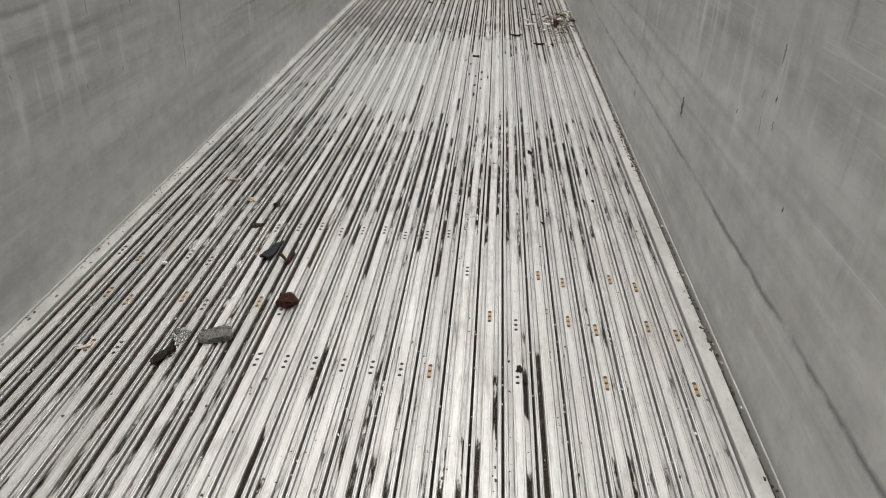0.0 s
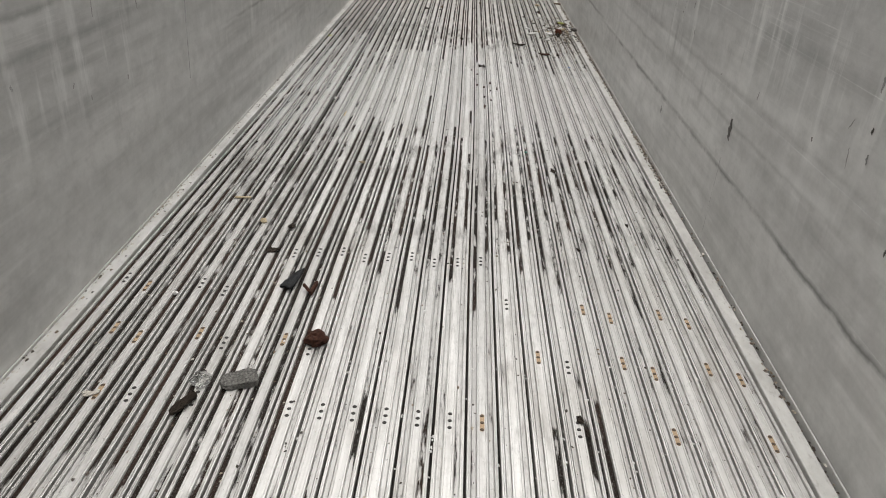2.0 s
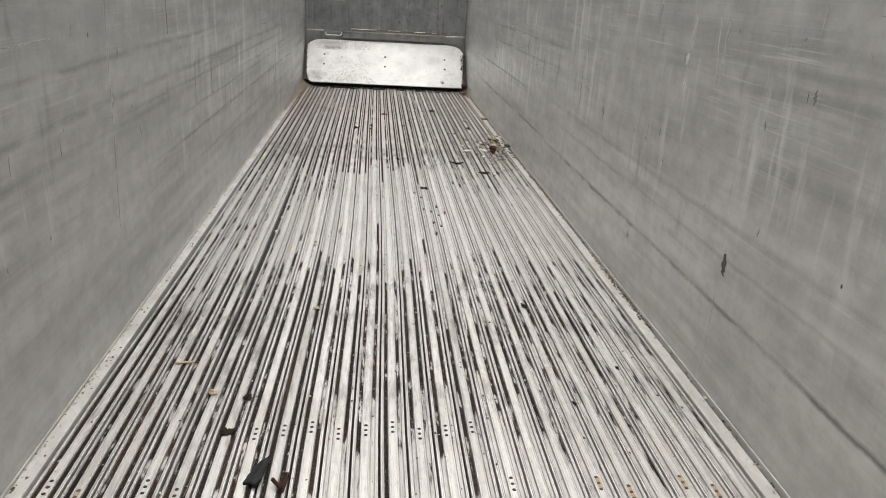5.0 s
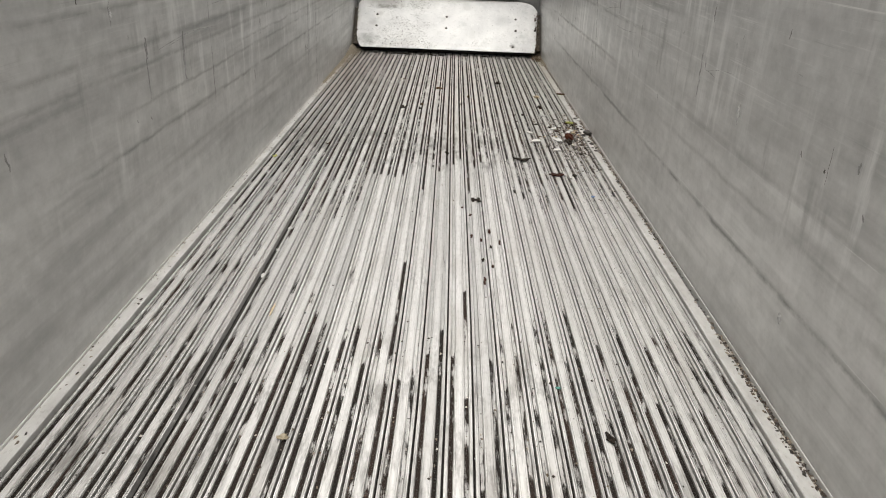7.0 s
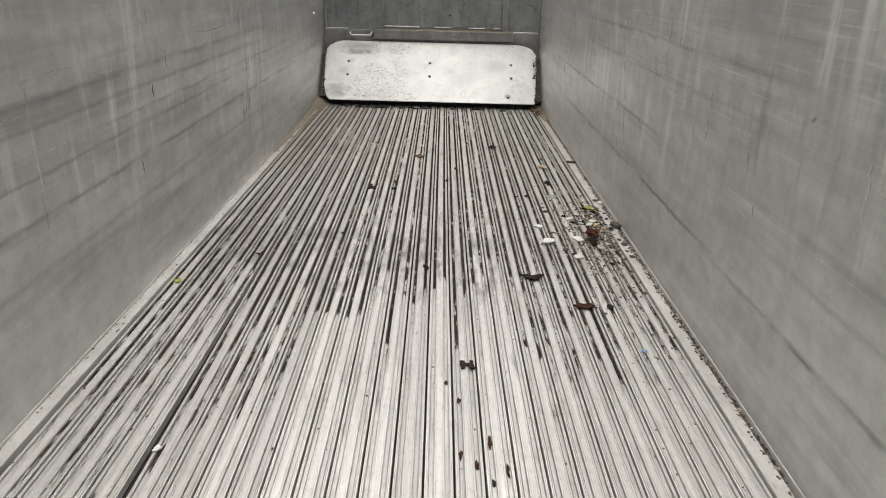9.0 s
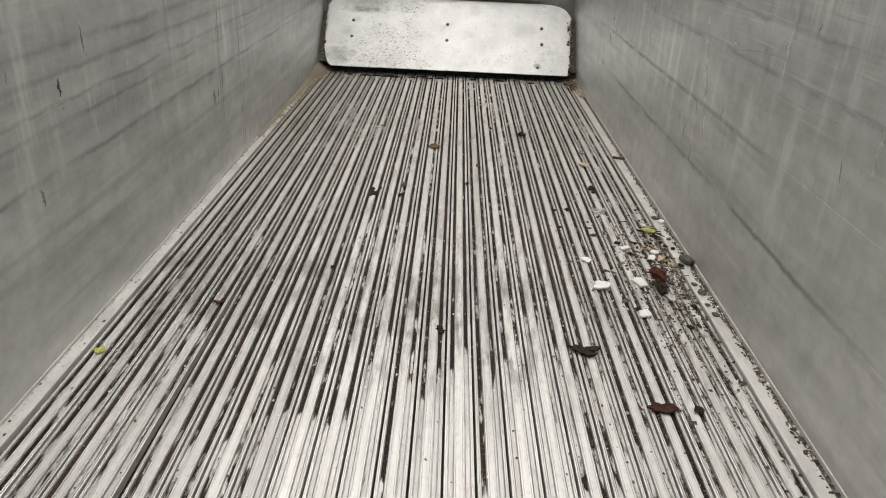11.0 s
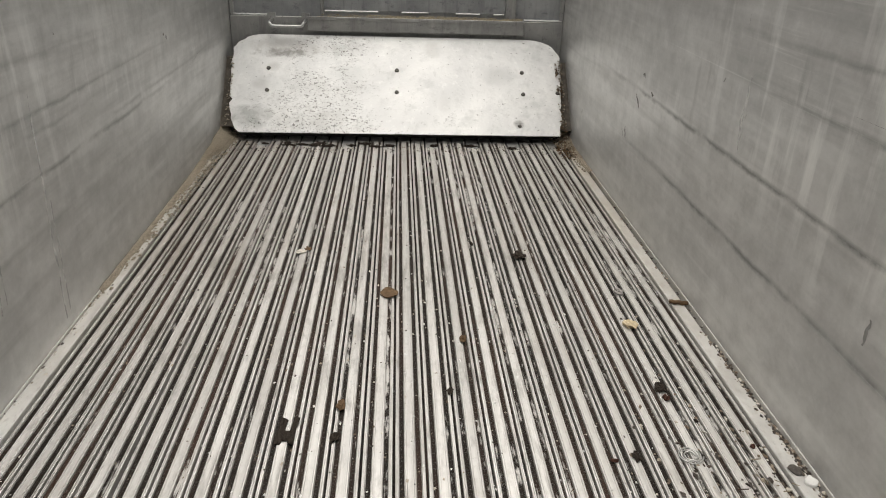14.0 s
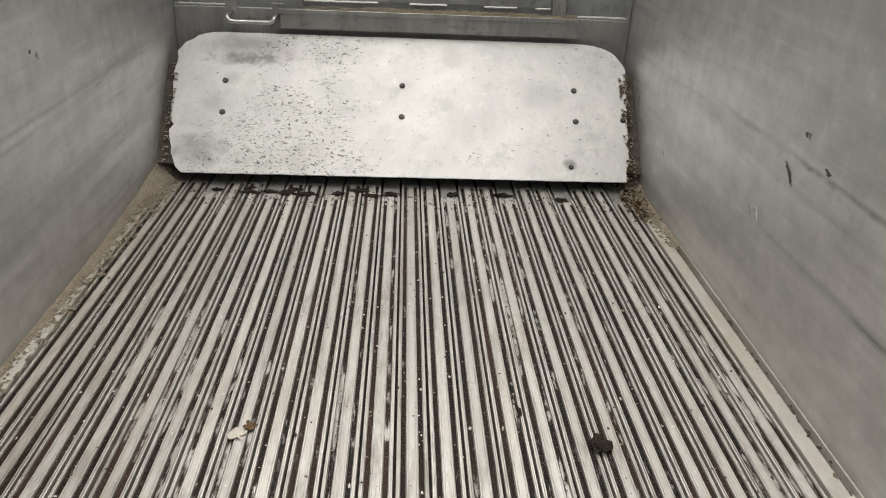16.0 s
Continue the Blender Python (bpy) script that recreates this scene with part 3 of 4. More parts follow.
for y, z0, z1, w, lean in ((4.86, 1.09, 1.22, 0.014, 0.0), (9.10, 0.05, 0.88, 0.018, 0.05), (8.725, 0.28, 1.02, 0.018, 0.07), (8.76, 0.30, 0.60, 0.010, 0.02), (9.14, 0.05, 0.50, 0.012, 0.02),
                           (3.67, 0.45, 1.40, 0.015, 0.07), (3.72, 0.95, 1.10, 0.030, 0.0), (5.60, 0.75, 0.98, 0.030, 0.0),
                           (6.02, 0.55, 1.10, 0.012, 0.0), (5.15, 0.75, 1.00, 0.016, 0.0)):
    scrape(wall_l, -1, y, z0, z1, w, M_MARK, lean)
for y, z0, z1, w, lean in ((4.62, 1.19, 1.36, 0.014, 0.0), (8.69, 0.44, 0.50, 0.012, 0.0), (3.53, 1.25, 1.27, 0.012, 0.0),
                           (10.67, 0.84, 0.855, 0.015, 0.0), (7.08, 0.83, 0.89, 0.015, 0.0), (11.05, 0.60, 0.65, 0.006, 0.3)):
    scrape(wall_l, -1, y, z0, z1, w, M_BOLT, lean)


def long_scratch(wall, sign, y, z, length, drop, width):
    """A thin bright scratch running along the wall, a little bowed."""
    bm = bmesh.new()
    n = 14
    bow = rng.uniform(-0.03, 0.03) * length
    cols = []
    for i in range(n):
        f = i / (n - 1)
        w = width * max(0.15, math.sin(math.pi * f)) * rng.uniform(0.5, 1.3)
        zz = z + drop * f + bow * math.sin(math.pi * f) + rng.uniform(-0.0008, 0.0008)
        cols.append((bm.verts.new((sign * (HALF - 0.0012), y + length * f, zz - w / 2)), bm.verts.new((sign * (HALF - 0.0012), y + length * f, zz + w / 2))))
    for a, b in zip(cols, cols[1:]):
        bm.faces.new((a[0], b[0], b[1], a[1]))
    part("scrape", bm, M_MARK, wall)


for i in range(16):
    long_scratch(wall_r, 1, rng.uniform(1.4, 8.5), rng.uniform(0.95, 1.62), rng.uniform(0.08, 0.5), rng.uniform(-0.05, 0.03), rng.uniform(0.0015, 0.0032))
for i in range(10):
    long_scratch(wall_l, -1, rng.uniform(2.0, 9.0), rng.uniform(0.9, 1.5), rng.uniform(0.08, 0.5), rng.uniform(-0.03, 0.05), rng.uniform(0.0015, 0.003))
long_scratch(wall_r, 1, 2.25, 1.47, 0.34, 0.03, 0.006)
long_scratch(wall_r, 1, 5.24, 0.924, 0.14, 0.012, 0.008)
long_scratch(wall_r, 1, 6.75, 0.925, 0.60, -0.02, 0.006)
long_scratch(wall_l, -1, 5.25, 0.935, 0.90, 0.008, 0.006)
long_scratch(wall_l, -1, 7.75, 1.078, 0.65, 0.004, 0.007)
long_scratch(wall_l, -1, 2.5, 1.265, 1.0, 0.01, 0.005)
long_scratch(wall_r, 1, 7.35, 1.02, 0.50, -0.06, 0.004)

nicks = random.Random(21)
for wall, sign in ((wall_r, 1), (wall_l, -1)):
    for i in range(34):
        z = nicks.uniform(0.62, 1.5)
        tall = nicks.choice((0.012, 0.02, 0.035, 0.06))
        scrape(wall, sign, nicks.uniform(2.0, 9.5), z, z + tall, nicks.uniform(0.005, 0.012), nicks.choice((M_DAB, M_DAB, M_MARK)), nicks.uniform(-0.02, 0.02))
for y, z0, z1, w in ((3.984, 0.885, 0.92, 0.014), (2.79, 1.22, 1.27, 0.016), (2.165, 0.98, 1.04, 0.014), (2.12, 0.79, 0.82, 0.012), (8.25, 0.46, 0.54, 0.016), (5.374, 1.14, 1.22, 0.014), (10.26, 0.752, 0.775, 0.022), (11.41, 0.28, 0.31, 0.014)):
    scrape(wall_r, 1, y, z0, z1, w, M_DAB)
for y, z0, z1, w in ((6.867, 0.52, 0.58, 0.016), (8.782, 0.49, 0.57, 0.018), (5.60, 0.86, 0.98, 0.022), (5.16, 0.92, 1.01, 0.020), (8.62, 0.43, 0.50, 0.034), (10.71, 0.815, 0.84, 0.022), (7.28, 0.94, 1.03, 0.012)):
    scrape(wall_l, -1, y, z0, z1, w, M_DAB)

bm = bmesh.new()
bmesh.ops.create_uvsphere(bm, u_segments=12, v_segments=8, radius=0.016, matrix=pose(-HALF + 0.004, 11.55, 0.955))
part("rivet", bm, M_WELD, wall_l, "bright domed rivet", True)

# ---- front bulkhead ----
front = empty("wall_front", "grey aluminium headboard with posts and weld seams", "wall", kind="structure")
part("panel", boxed(-HALF, FRONT, -0.12, HALF, FRONT + 0.04, HEAD), M_HEAD, front)
part("lower_sheet", boxed(-HALF + 0.002, FRONT - 0.022, 0.46, HALF - 0.002, FRONT - 0.001, 0.752, 0.003), M_FRAME, front)
part("hatch_panel", boxed(-0.545, FRONT - 0.010, 0.80, 0.785, FRONT - 0.001, 2.0, 0.003), M_HEAD, front, "blue-grey hatch panel")
part("post", boxed(0.79, FRONT - 0.028, 0.762, 0.865, FRONT - 0.0005, HEAD - 0.05, 0.004), M_FRAME, front)
part("post", boxed(-0.572, FRONT - 0.02, 0.762, -0.548, FRONT - 0.0005, HEAD - 0.05, 0.004), M_FRAME, front)
for s in (-1, 1):
    a, b = sorted((s * HALF * 0.999, s * (HALF - 0.035)))
    part("corner_bead", boxed(a, FRONT - 0.02, 0.76, b, FRONT - 0.002, HEAD - 0.02, 0.006), M_FRAME, front)


def bead(x0, x1, z, r):
    pts = []
    n = max(4, int((x1 - x0) / 0.02))
    for i in range(n + 1):
        pts.append((x0 + (x1 - x0) * i / n, FRONT - 0.012 + rng.uniform(-0.0015, 0.0015), z + rng.uniform(-0.0015, 0.0015)))
    return tube(pts, r, 6)


part("weld_seam", bead(-1.22, -0.93, 0.762, 0.006), M_WELD, front)
part("weld_seam", bead(0.93, 1.22, 0.762, 0.007), M_WELD, front)
for x0, x1 in ((-0.54, -0.15), (0.02, 0.22), (0.42, 0.60), (0.70, 0.78)):
    part("weld_seam", bead(x0, x1, 0.797, 0.006), M_WELD, front)
for x, z in ((0.62, 1.33), (0.71, 1.335), (0.83, 1.20), (0.825, 1.39), (0.20, 0.93), (-0.02, 1.6), (0.83, 1.55)):
    bm = bmesh.new()
    bmesh.ops.create_cone(bm, cap_ends=True, segments=10, radius1=0.013, radius2=0.009, depth=0.012, matrix=pose(x, FRONT - 0.034 if x > 0.8 else FRONT - 0.014, z, 90))
    part("bolt", bm, M_BOLT, front)

# channel beam with a ledge, over the sloping plate
beam = empty("cross_beam", "grey aluminium channel beam with a dusty ledge", "beam", (0, 0, 0))
part("channel", boxed(-0.66, FRONT - 0.105, 0.664, 0.92, FRONT - 0.023, 0.752, 0.005), M_FRAME, beam)
part("lip", boxed(-0.66, FRONT - 0.112, 0.742, 0.92, FRONT - 0.1055, 0.766, 0.002), M_FRAME, beam, "bright upturned lip")
part("end_cap", boxed(0.9205, FRONT - 0.10, 0.668, 0.926, FRONT - 0.024, 0.748, 0.001), M_FRAME, beam)

# step rungs on the bulkhead


def rung(z, x0, x1, out):
    yb, yf = FRONT - 0.024, FRONT - out
    ob = empty("step_rung", "bent round-bar step rung on the headboard", "step", (0, 0, 0), group="ladder rungs")
    pts = [(x0, yb, z + 0.028), (x0, yf + 0.02, z + 0.027), (x0 + 0.004, yf, z + 0.020), (x0 + 0.012, yf, z + 0.004), (x0 + 0.03, yf, z),
           (x1 - 0.03, yf, z), (x1 - 0.012, yf, z + 0.004), (x1 - 0.004, yf, z + 0.020), (x1, yf + 0.02, z + 0.027), (x1, yb, z + 0.028)]
    part("bar", tube(pts, 0.011, 10), M_STEEL, ob, smooth=True)
    part("foot_plate", boxed(x1 - 0.03, yb - 0.001, z + 0.01, x1 + 0.03, yb + 0.003, z + 0.08, 0.002), M_FRAME, ob)
    part("foot_plate", boxed(x0 - 0.03, yb - 0.001, z + 0.01, x0 + 0.03, yb + 0.003, z + 0.08, 0.002), M_FRAME, ob)
    return ob


rung(0.70, -0.925, -0.68, 0.15)
rung(1.21, -0.90, -0.63, 0.12)

# sloping guide plate: bright, rounded upper corners
guide = empty("guide_plate", "bright scuffed aluminium plate sloping over the floor end", "plate", (0, 11.63, 0.072))
SLOPE = pose(0, 0, 0, 45)


def plate_outline():
    pts = [(-1.13, -0.022), (1.165, -0.022), (1.185, -0.005), (1.197, 0.12), (1.204, 0.26), (1.212, 0.44), (1.216, 0.60)]
    for k in range(9):
        a = math.pi / 2 * k / 8
        pts.append((0.945 + 0.270 * math.cos(a), 0.63 + 0.156 * math.sin(a)))
    for k in range(9):
        a = math.pi / 2 + math.pi / 2 * k / 8
        pts.append((-0.98 + 0.237 * math.cos(a), 0.63 + 0.156 * math.sin(a)))
    pts += [(-1.216, 0.45), (-1.212, 0.30), (-1.20, 0.15), (-1.185, 0.05), (-1.165, 0.01)]
    pts = [(x * 0.979, y) for x, y in pts]
    out = []
    for (x0, y0), (x1, y1) in zip(pts, pts[1:] + pts[:1]):
        n = max(1, int(math.hypot(x1 - x0, y1 - y0) / 0.03))
        side = abs(x0) > 1.1 and abs(x1) > 1.1
        for i in range(n):
            f = i / n
            x = x0 + (x1 - x0) * f
            if side:
                x -= math.copysign(abs(rng.gauss(0, 0.009)), x)
            out.append((x, y0 + (y1 - y0) * f + rng.uniform(-0.001, 0.001)))
    return out


bm = prism(plate_outline(), 0.008)
bm.transform(SLOPE)
sheet = part("sheet", bm, M_PLATE, guide)
for x in (-0.925, -0.012, 0.898):
    for s in (0.315, 0.497):
        bm = bmesh.new()
        bmesh.ops.create_cone(bm, cap_ends=True, segments=12, radius1=0.016, radius2=0.011, depth=0.010)
        bm.transform(SLOPE @ pose(x, s, 0.0135))
        part("bolt", bm, M_BOLT, guide, "dark dirty bolt head")
for x, s, r in ((1.158, 0.50, 0.014), (1.150, 0.33, 0.016), (0.86, 0.055, 0.014), (1.155, 0.36, 0.012)):
    bm = bmesh.new()
    bmesh.ops.create_cone(bm, cap_ends=True, segments=10, radius1=r, radius2=r * 0.6, depth=0.008)
    bm.transform(SLOPE @ pose(x, s, 0.0125))
    part("bolt", bm, M_BOLT, guide, "dark dirty bolt head")
# Sheet added behind the plate; its dark colour stands for the shaded side gaps.
bm = bmesh.new()
box(bm, -1.2285, 0.03, -0.016, 1.2285, 0.60, -0.004)
bm.transform(SLOPE)
part("backing_sheet", bm, M_GAP_BACK, guide, "added dark brown-grey sheet for the shaded gaps beside the bright plate")
# Added strip in the cavity, coloured dark for the shade under the plate.
part("shade_filler", boxed(-1.2, 0.12, -0.10, 1.2, 0.145, -0.042, 0.003), M_DARK, guide, "added dark strip filling the shade under the plate edge")
box_in = bmesh.new()
box(box_in, -1.2, 0.45, 0.10, 1.2, 0.60, 0.36)
part("support", box_in, M_FRAME, guide)

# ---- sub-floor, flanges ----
sub = thing("subfloor", boxed(-HALF - 0.02, REAR, -0.11, HALF + 0.02, FRONT, -0.04), M_DARK, "deck under the slats, darkened for the shade in the gaps", "floor", kind="structure")
for s in (-1, 1):
    inner = 1.1735 if s < 0 else 1.1515
    a, b = sorted((s * inner, s * (1.204 if s > 0 else 1.2225)))
    bm = boxed(a, REAR, -0.035, b, 11.30 if s > 0 else 11.60, 0.004, 0.0025)
    thing("trim", bm, M_FLANGE, "flat dusty aluminium edge strip beside the slats", "trim", kind="structure")
    a, b = sorted((s * 1.2235, s * 1.2292))
    thing("trim", boxed(a, REAR, -0.03, b, 11.9, 0.013, 0.002), M_FLANGE, "thin aluminium lip at the wall foot", "trim", kind="structure")

# ---- groove dirt, frayed deposits lying in the grooves ----


def dirt_level(x, y):
    """How much of a groove is filled with dirt at a place of the floor."""
    v = -0.08
    if y < 1.55:
        v = 0.75 if y > 1.2 and (0.30 < x < 0.46 or -0.24 < x < -0.05) else 0.10
    if 1.3 < y < 1.95 and 0.53 < x < 0.62:
        v = 0.78
    if 1.5 < y < 3.0 and x < -0.33:
        v = 0.56 if x > -0.8 else 0.64
    if 2.85 < y < 4.50:
        v = 0.55 if x < 0.5 else 0.30 if y > 3.6 else 0.12
        if x < -0.5 and y > 3.9:
            v = 0.25
    if 4.50 <= y < 5.7:
        v = -0.26 if x > -0.75 else 0.06
    if 5.7 <= y < 6.75:
        v = -0.15 if x > -0.45 else 0.16
        if x > 0.45 and y > 6.2:
            v = 0.30
    if 6.75 <= y < 8.2:
        v = 0.58 if -1.0 < x < 0.95 else 0.45
        if 6.9 < y < 7.7 and -0.3 < x < 0.35:
            v = 0.76
    if 8.2 <= y < 11.55:
        v = 0.74
    if y > 10.3:
        v = 0.78
    if 9.3 < y < 10.2 and -0.75 < x < -0.1:
        v = 0.45
    return v


STEP = 0.09
verts, faces, uvs = [], [], []
for k in range(SLATS):
    cx = FIRST + PITCH * k
    whole = rng.gauss(0, 0.17)
    spots = [(cx + g, 0.0069, -0.0052) for g in GROOVES] + ([(cx + PITCH / 2, 0.0034, -0.014)] if k != 3 else [])
    for n_spot, (gx, hw, gz) in enumerate(spots):
        base = len(verts)
        own = whole + rng.gauss(0, 0.14)
        slide = rng.gauss(0, 0.20)
        n = int(((11.64 if k % 3 < 2 else 11.50) - 0.3) / STEP)
        for i in range(n + 1):
            y = 0.3 + STEP * i
            wob = 0.35 * noise.noise(Vector((gx * 2.3, y * 0.8, 3))) + 0.18 * noise.noise(Vector((gx * 9, y * 2.1, 7)))
            lev = dirt_level(gx + 0.06 * noise.noise(Vector((y * 2, gx * 5, 1))), y + slide + 0.55 * noise.noise(Vector((gx * 11, y * 0.5, 5))))
            lev = lev + own * (0.5 + lev) + 1.25 * wob * (0.35 + lev) - (0.55 if n_spot == 2 else 0.0)
            dx = slat_x(k, y) - cx
            verts += [(gx + dx - hw, y, gz), (gx + dx + hw, y, gz)]
            uvs.append(0.02 + 0.95 * lev)
        for i in range(n):
            j = base + 2 * i
            faces.append((j, j + 1, j + 3, j + 2))
me = bpy.data.meshes.new("groove_dirt")
me.from_pydata(verts, [], faces)
layer = me.uv_layers.new(name="UVMap")
flat = []
for f in faces:
    for v, u in zip(f, (0.0, 1.0, 1.0, 0.0)):
        flat += [u, uvs[v // 2]]
layer.data.foreach_set("uv", flat)
me.materials.append(M_DIRT)
tagged(new("groove_dirt", me), "dark wet dirt lying in the floor grooves, with painted shade along the groove edges", "dirt", kind="stuff")

# ---- crumbs and chips ----


def crumbs(name, places, label, material=None):
    """Many small angular bits joined: each an uneven three-sided spike."""
    vs, fs = [], []
    for x, y, z, s in places:
        i = len(vs)
        a0 = rng.uniform(0, 6.28)
        st = rng.uniform(0.7, 2.0)
        for j in range(4):
            a = a0 + j * 1.57 + rng.uniform(-0.5, 0.5)
            vs.append((x + s * math.cos(a) * rng.uniform(0.6, 1.1), y + st * s * math.sin(a) * rng.uniform(0.6, 1.1), z + rng.uniform(0, 0.15) * s))
        vs.append((x + rng.uniform(-0.3, 0.3) * s, y + rng.uniform(-0.3, 0.3) * s, z + s * rng.uniform(0.35, 0.9)))
        fs += [(i, i + 1, i + 4), (i + 1, i + 2, i + 4), (i + 2, i + 3, i + 4), (i + 3, i, i + 4), (i + 3, i + 2, i + 1, i)]
    me = bpy.data.meshes.new(name)
    me.from_pydata(vs, [], fs)
    me.materials.append(material or M_GRIT)
    return tagged(new(name, me), label, "debris", kind="stuff")


def slat_top(x, y):
    """The height of the slat surface at x, y."""
    u = x - slat_x(slat_near(x, y), y)
    if abs(u) > SLAT_W / 2:
        return -0.014 if abs(u) < SLAT_W / 2 + 0.006 else -0.039
    return -0.0055 if 0.0165 < abs(u) < 0.033 else 0.0


spots = []
for _ in range(9500):
    y = rng.uniform(0.5, 11.5)
    x = rng.uniform(-1.15, 1.14)
    if rng.random() < 0.25 + 0.75 * dirt_level(x, y):
        k = slat_near(x, y)
        if rng.random() < 0.7:
            x = slat_x(k, y) + rng.choice(GROOVES) + rng.uniform(-0.005, 0.005)
        spots.append((x, y, slat_top(x, y), rng.choice((0.0022, 0.003, 0.003, 0.0045, 0.006))))
for _ in range(2600):
    y = min(max(rng.gauss(7.45, 0.55), 6.2), 9.2)
    x = 1.15 - abs(rng.gauss(0, 0.22))
    k = slat_near(x, y)
    if rng.random() < 0.8:
        x = slat_x(k, y) + rng.choice((*GROOVES, PITCH / 2)) + rng.uniform(-0.005, 0.005)
    spots.append((min(x, 1.14), y, slat_top(x, y), rng.choice((0.003, 0.004, 0.005, 0.007, 0.009))))
for _ in range(500):
    y = rng.uniform(11.36, 11.56)
    x = rng.uniform(-1.15, 1.12)
    spots.append((x, y, slat_top(x, y), rng.choice((0.004, 0.006, 0.008))))
for _ in range(420):
    x, y = 1.14 - abs(rng.gauss(0, 0.13)), rng.gauss(7.65, 0.32)
    spots.append((x, y, slat_top(x, y), rng.choice((0.006, 0.008, 0.010, 0.013))))
crumbs("floor_crumbs", spots, "dark and pale crumbs of bark and grit on the floor")

spots = []
for _ in range(2400):
    y = rng.choice((rng.gauss(7.0, 0.7), rng.uniform(3.7, 4.6), rng.uniform(5.5, 8.5), rng.uniform(7.2, 9), rng.uniform(0.8, 10.5)))
    spots.append((rng.choice((1.2135, 1.2135, 1.2135, 1.198)) + rng.uniform(-0.008, 0.008), y, 0.0, rng.choice((0.003, 0.005, 0.007, 0.009))))
for _ in range(300):
    y = rng.uniform(0.8, 11.5)
    spots.append((-rng.choice((1.216, 1.214, 1.208, 1.19)) + rng.uniform(-0.006, 0.004), y, 0.0, rng.choice((0.003, 0.004, 0.005, 0.007))))
crumbs("edge_crumbs", [(x, y, 0.004 if x < 1.204 else -0.004, s) for x, y, z, s in spots], "line of crumbs caught along the wall foot")

spots = []
for _ in range(1300):
    y = rng.uniform(0.6, 11.4)
    if noise.noise(Vector((y * 1.7, 0.3, 0.7))) + 0.45 > rng.random():
        spots.append((-1.2185 + abs(rng.gauss(0, 0.006)), y, 0.0035, rng.choice((0.003, 0.004, 0.006))))
crumbs("pale_crust", spots, "pale crust of dust caught along the wall foot", M_CRUST)
spots = []
# White bits set down in the slat gaps stand in for glints of light.
for _ in range(60):
    k = rng.randint(8, 22)
    y = rng.choice((rng.gauss(2.12, 0.06), rng.gauss(1.7, 0.15), rng.uniform(1.2, 9)))
    spots.append((slat_x(k, y) + PITCH / 2 + rng.uniform(-0.002, 0.002), y, -0.008, rng.choice((0.004, 0.005, 0.006))))
for _ in range(1700):
    x, y = rng.uniform(-1.14, 1.13), rng.choice((rng.uniform(0.8, 11.4), rng.uniform(6.5, 11.4)))
    spots.append((x, y, slat_top(x, y), rng.choice((0.0016, 0.002, 0.0028, 0.004, 0.0055))))
crumbs("white_chips_and_glints", spots, "white chips and specks scattered over the slats, white bits as glints in the gaps", M_FOAM)

# sawdust heaped into the front corners


def drift(sign, y0, y1, wide, high, seed):
    bm = bmesh.new()
    nx, ny = 12, 46
    grid = []
    for j in range(ny + 1):
        f = j / ny
        y = y0 + (y1 - y0) * f
        row = []
        for i in range(nx + 1):
            g = i / nx
            w = wide * (0.34 + 0.66 * f ** 5) * (1 + 0.9 * noise.noise(Vector((y * 6, seed + 0.5, 0.3))) + 0.5 * noise.noise(Vector((y * 17, seed + 0.2, 0.6))))
            x = sign * (HALF - 0.002 - w * g)
            h = high * (0.09 + 0.91 * f ** 6) * (1 - g) ** 1.5
            h *= 1 + 0.5 * noise.noise(Vector((x * 14, y * 12, seed)))
            h += 0.004 * noise.noise(Vector((x * 70, y * 70, seed))) * (1 - g)
            row.append(bm.verts.new((x, y, max(h, 0.0) + 0.0065 - 0.006 * g ** 4)))
        grid.append(row)
    for a, b in zip(grid, grid[1:]):
        for i in range(nx):
            bm.faces.new((a[i], a[i + 1], b[i + 1], b[i]))
    r = bmesh.ops.extrude_face_region(bm, geom=list(bm.faces))
    bmesh.ops.translate(bm, verts=[v for v in r["geom"] if isinstance(v, bmesh.types.BMVert)], vec=(0, 0, -0.012))
    return bm


thing("sawdust_drift", drift(-1, 9.4, 11.80, 0.085, 0.13, 3), M_SAWDUST, "tan sawdust drift along the wall foot and corner", "sawdust", kind="stuff", smooth=True)
thing("sawdust_drift", drift(1, 11.0, 11.85, 0.11, 0.11, 9), M_SAWDUST, "tan sawdust heaped in the front corner", "sawdust", kind="stuff", smooth=True)
spots = []
for sign, n, ya in ((-1, 900, 9.2), (1, 340, 10.9)):
    for _ in range(n):
        f = rng.random() ** 0.5
        y = ya + (11.75 - ya) * f
        g = rng.random()
        x = sign * (1.225 - 0.10 * g * (0.3 + f))
        spots.append((x, y, 0.006 + 0.10 * f ** 7 * (1 - g) ** 1.5, rng.choice((0.003, 0.005, 0.008, 0.011))))
for _ in range(150):
    s = rng.uniform(0.02, 0.6)
    spots.append((rng.choice((-1.185, 1.18)) + rng.uniform(-0.015, 0.015), 11.63 + 0.707 * s, 0.085 + 0.707 * s, rng.choice((0.005, 0.008, 0.011))))
crumbs("corner_chips", spots, "brown wood chips in the front corners", M_SAWDUST)
spots = []
for _ in range(110):
    s = rng.choice((rng.gauss(0.34, 0.03), rng.gauss(0.50, 0.02), rng.uniform(0.0, 0.6), rng.gauss(0.03, 0.03)))
    spots.append((1.165 + rng.uniform(-0.02, 0.03), 11.622 + 0.707 * s, 0.082 + 0.707 * s, rng.choice((0.005, 0.008, 0.011))))
for _ in range(150):
    f = rng.random()
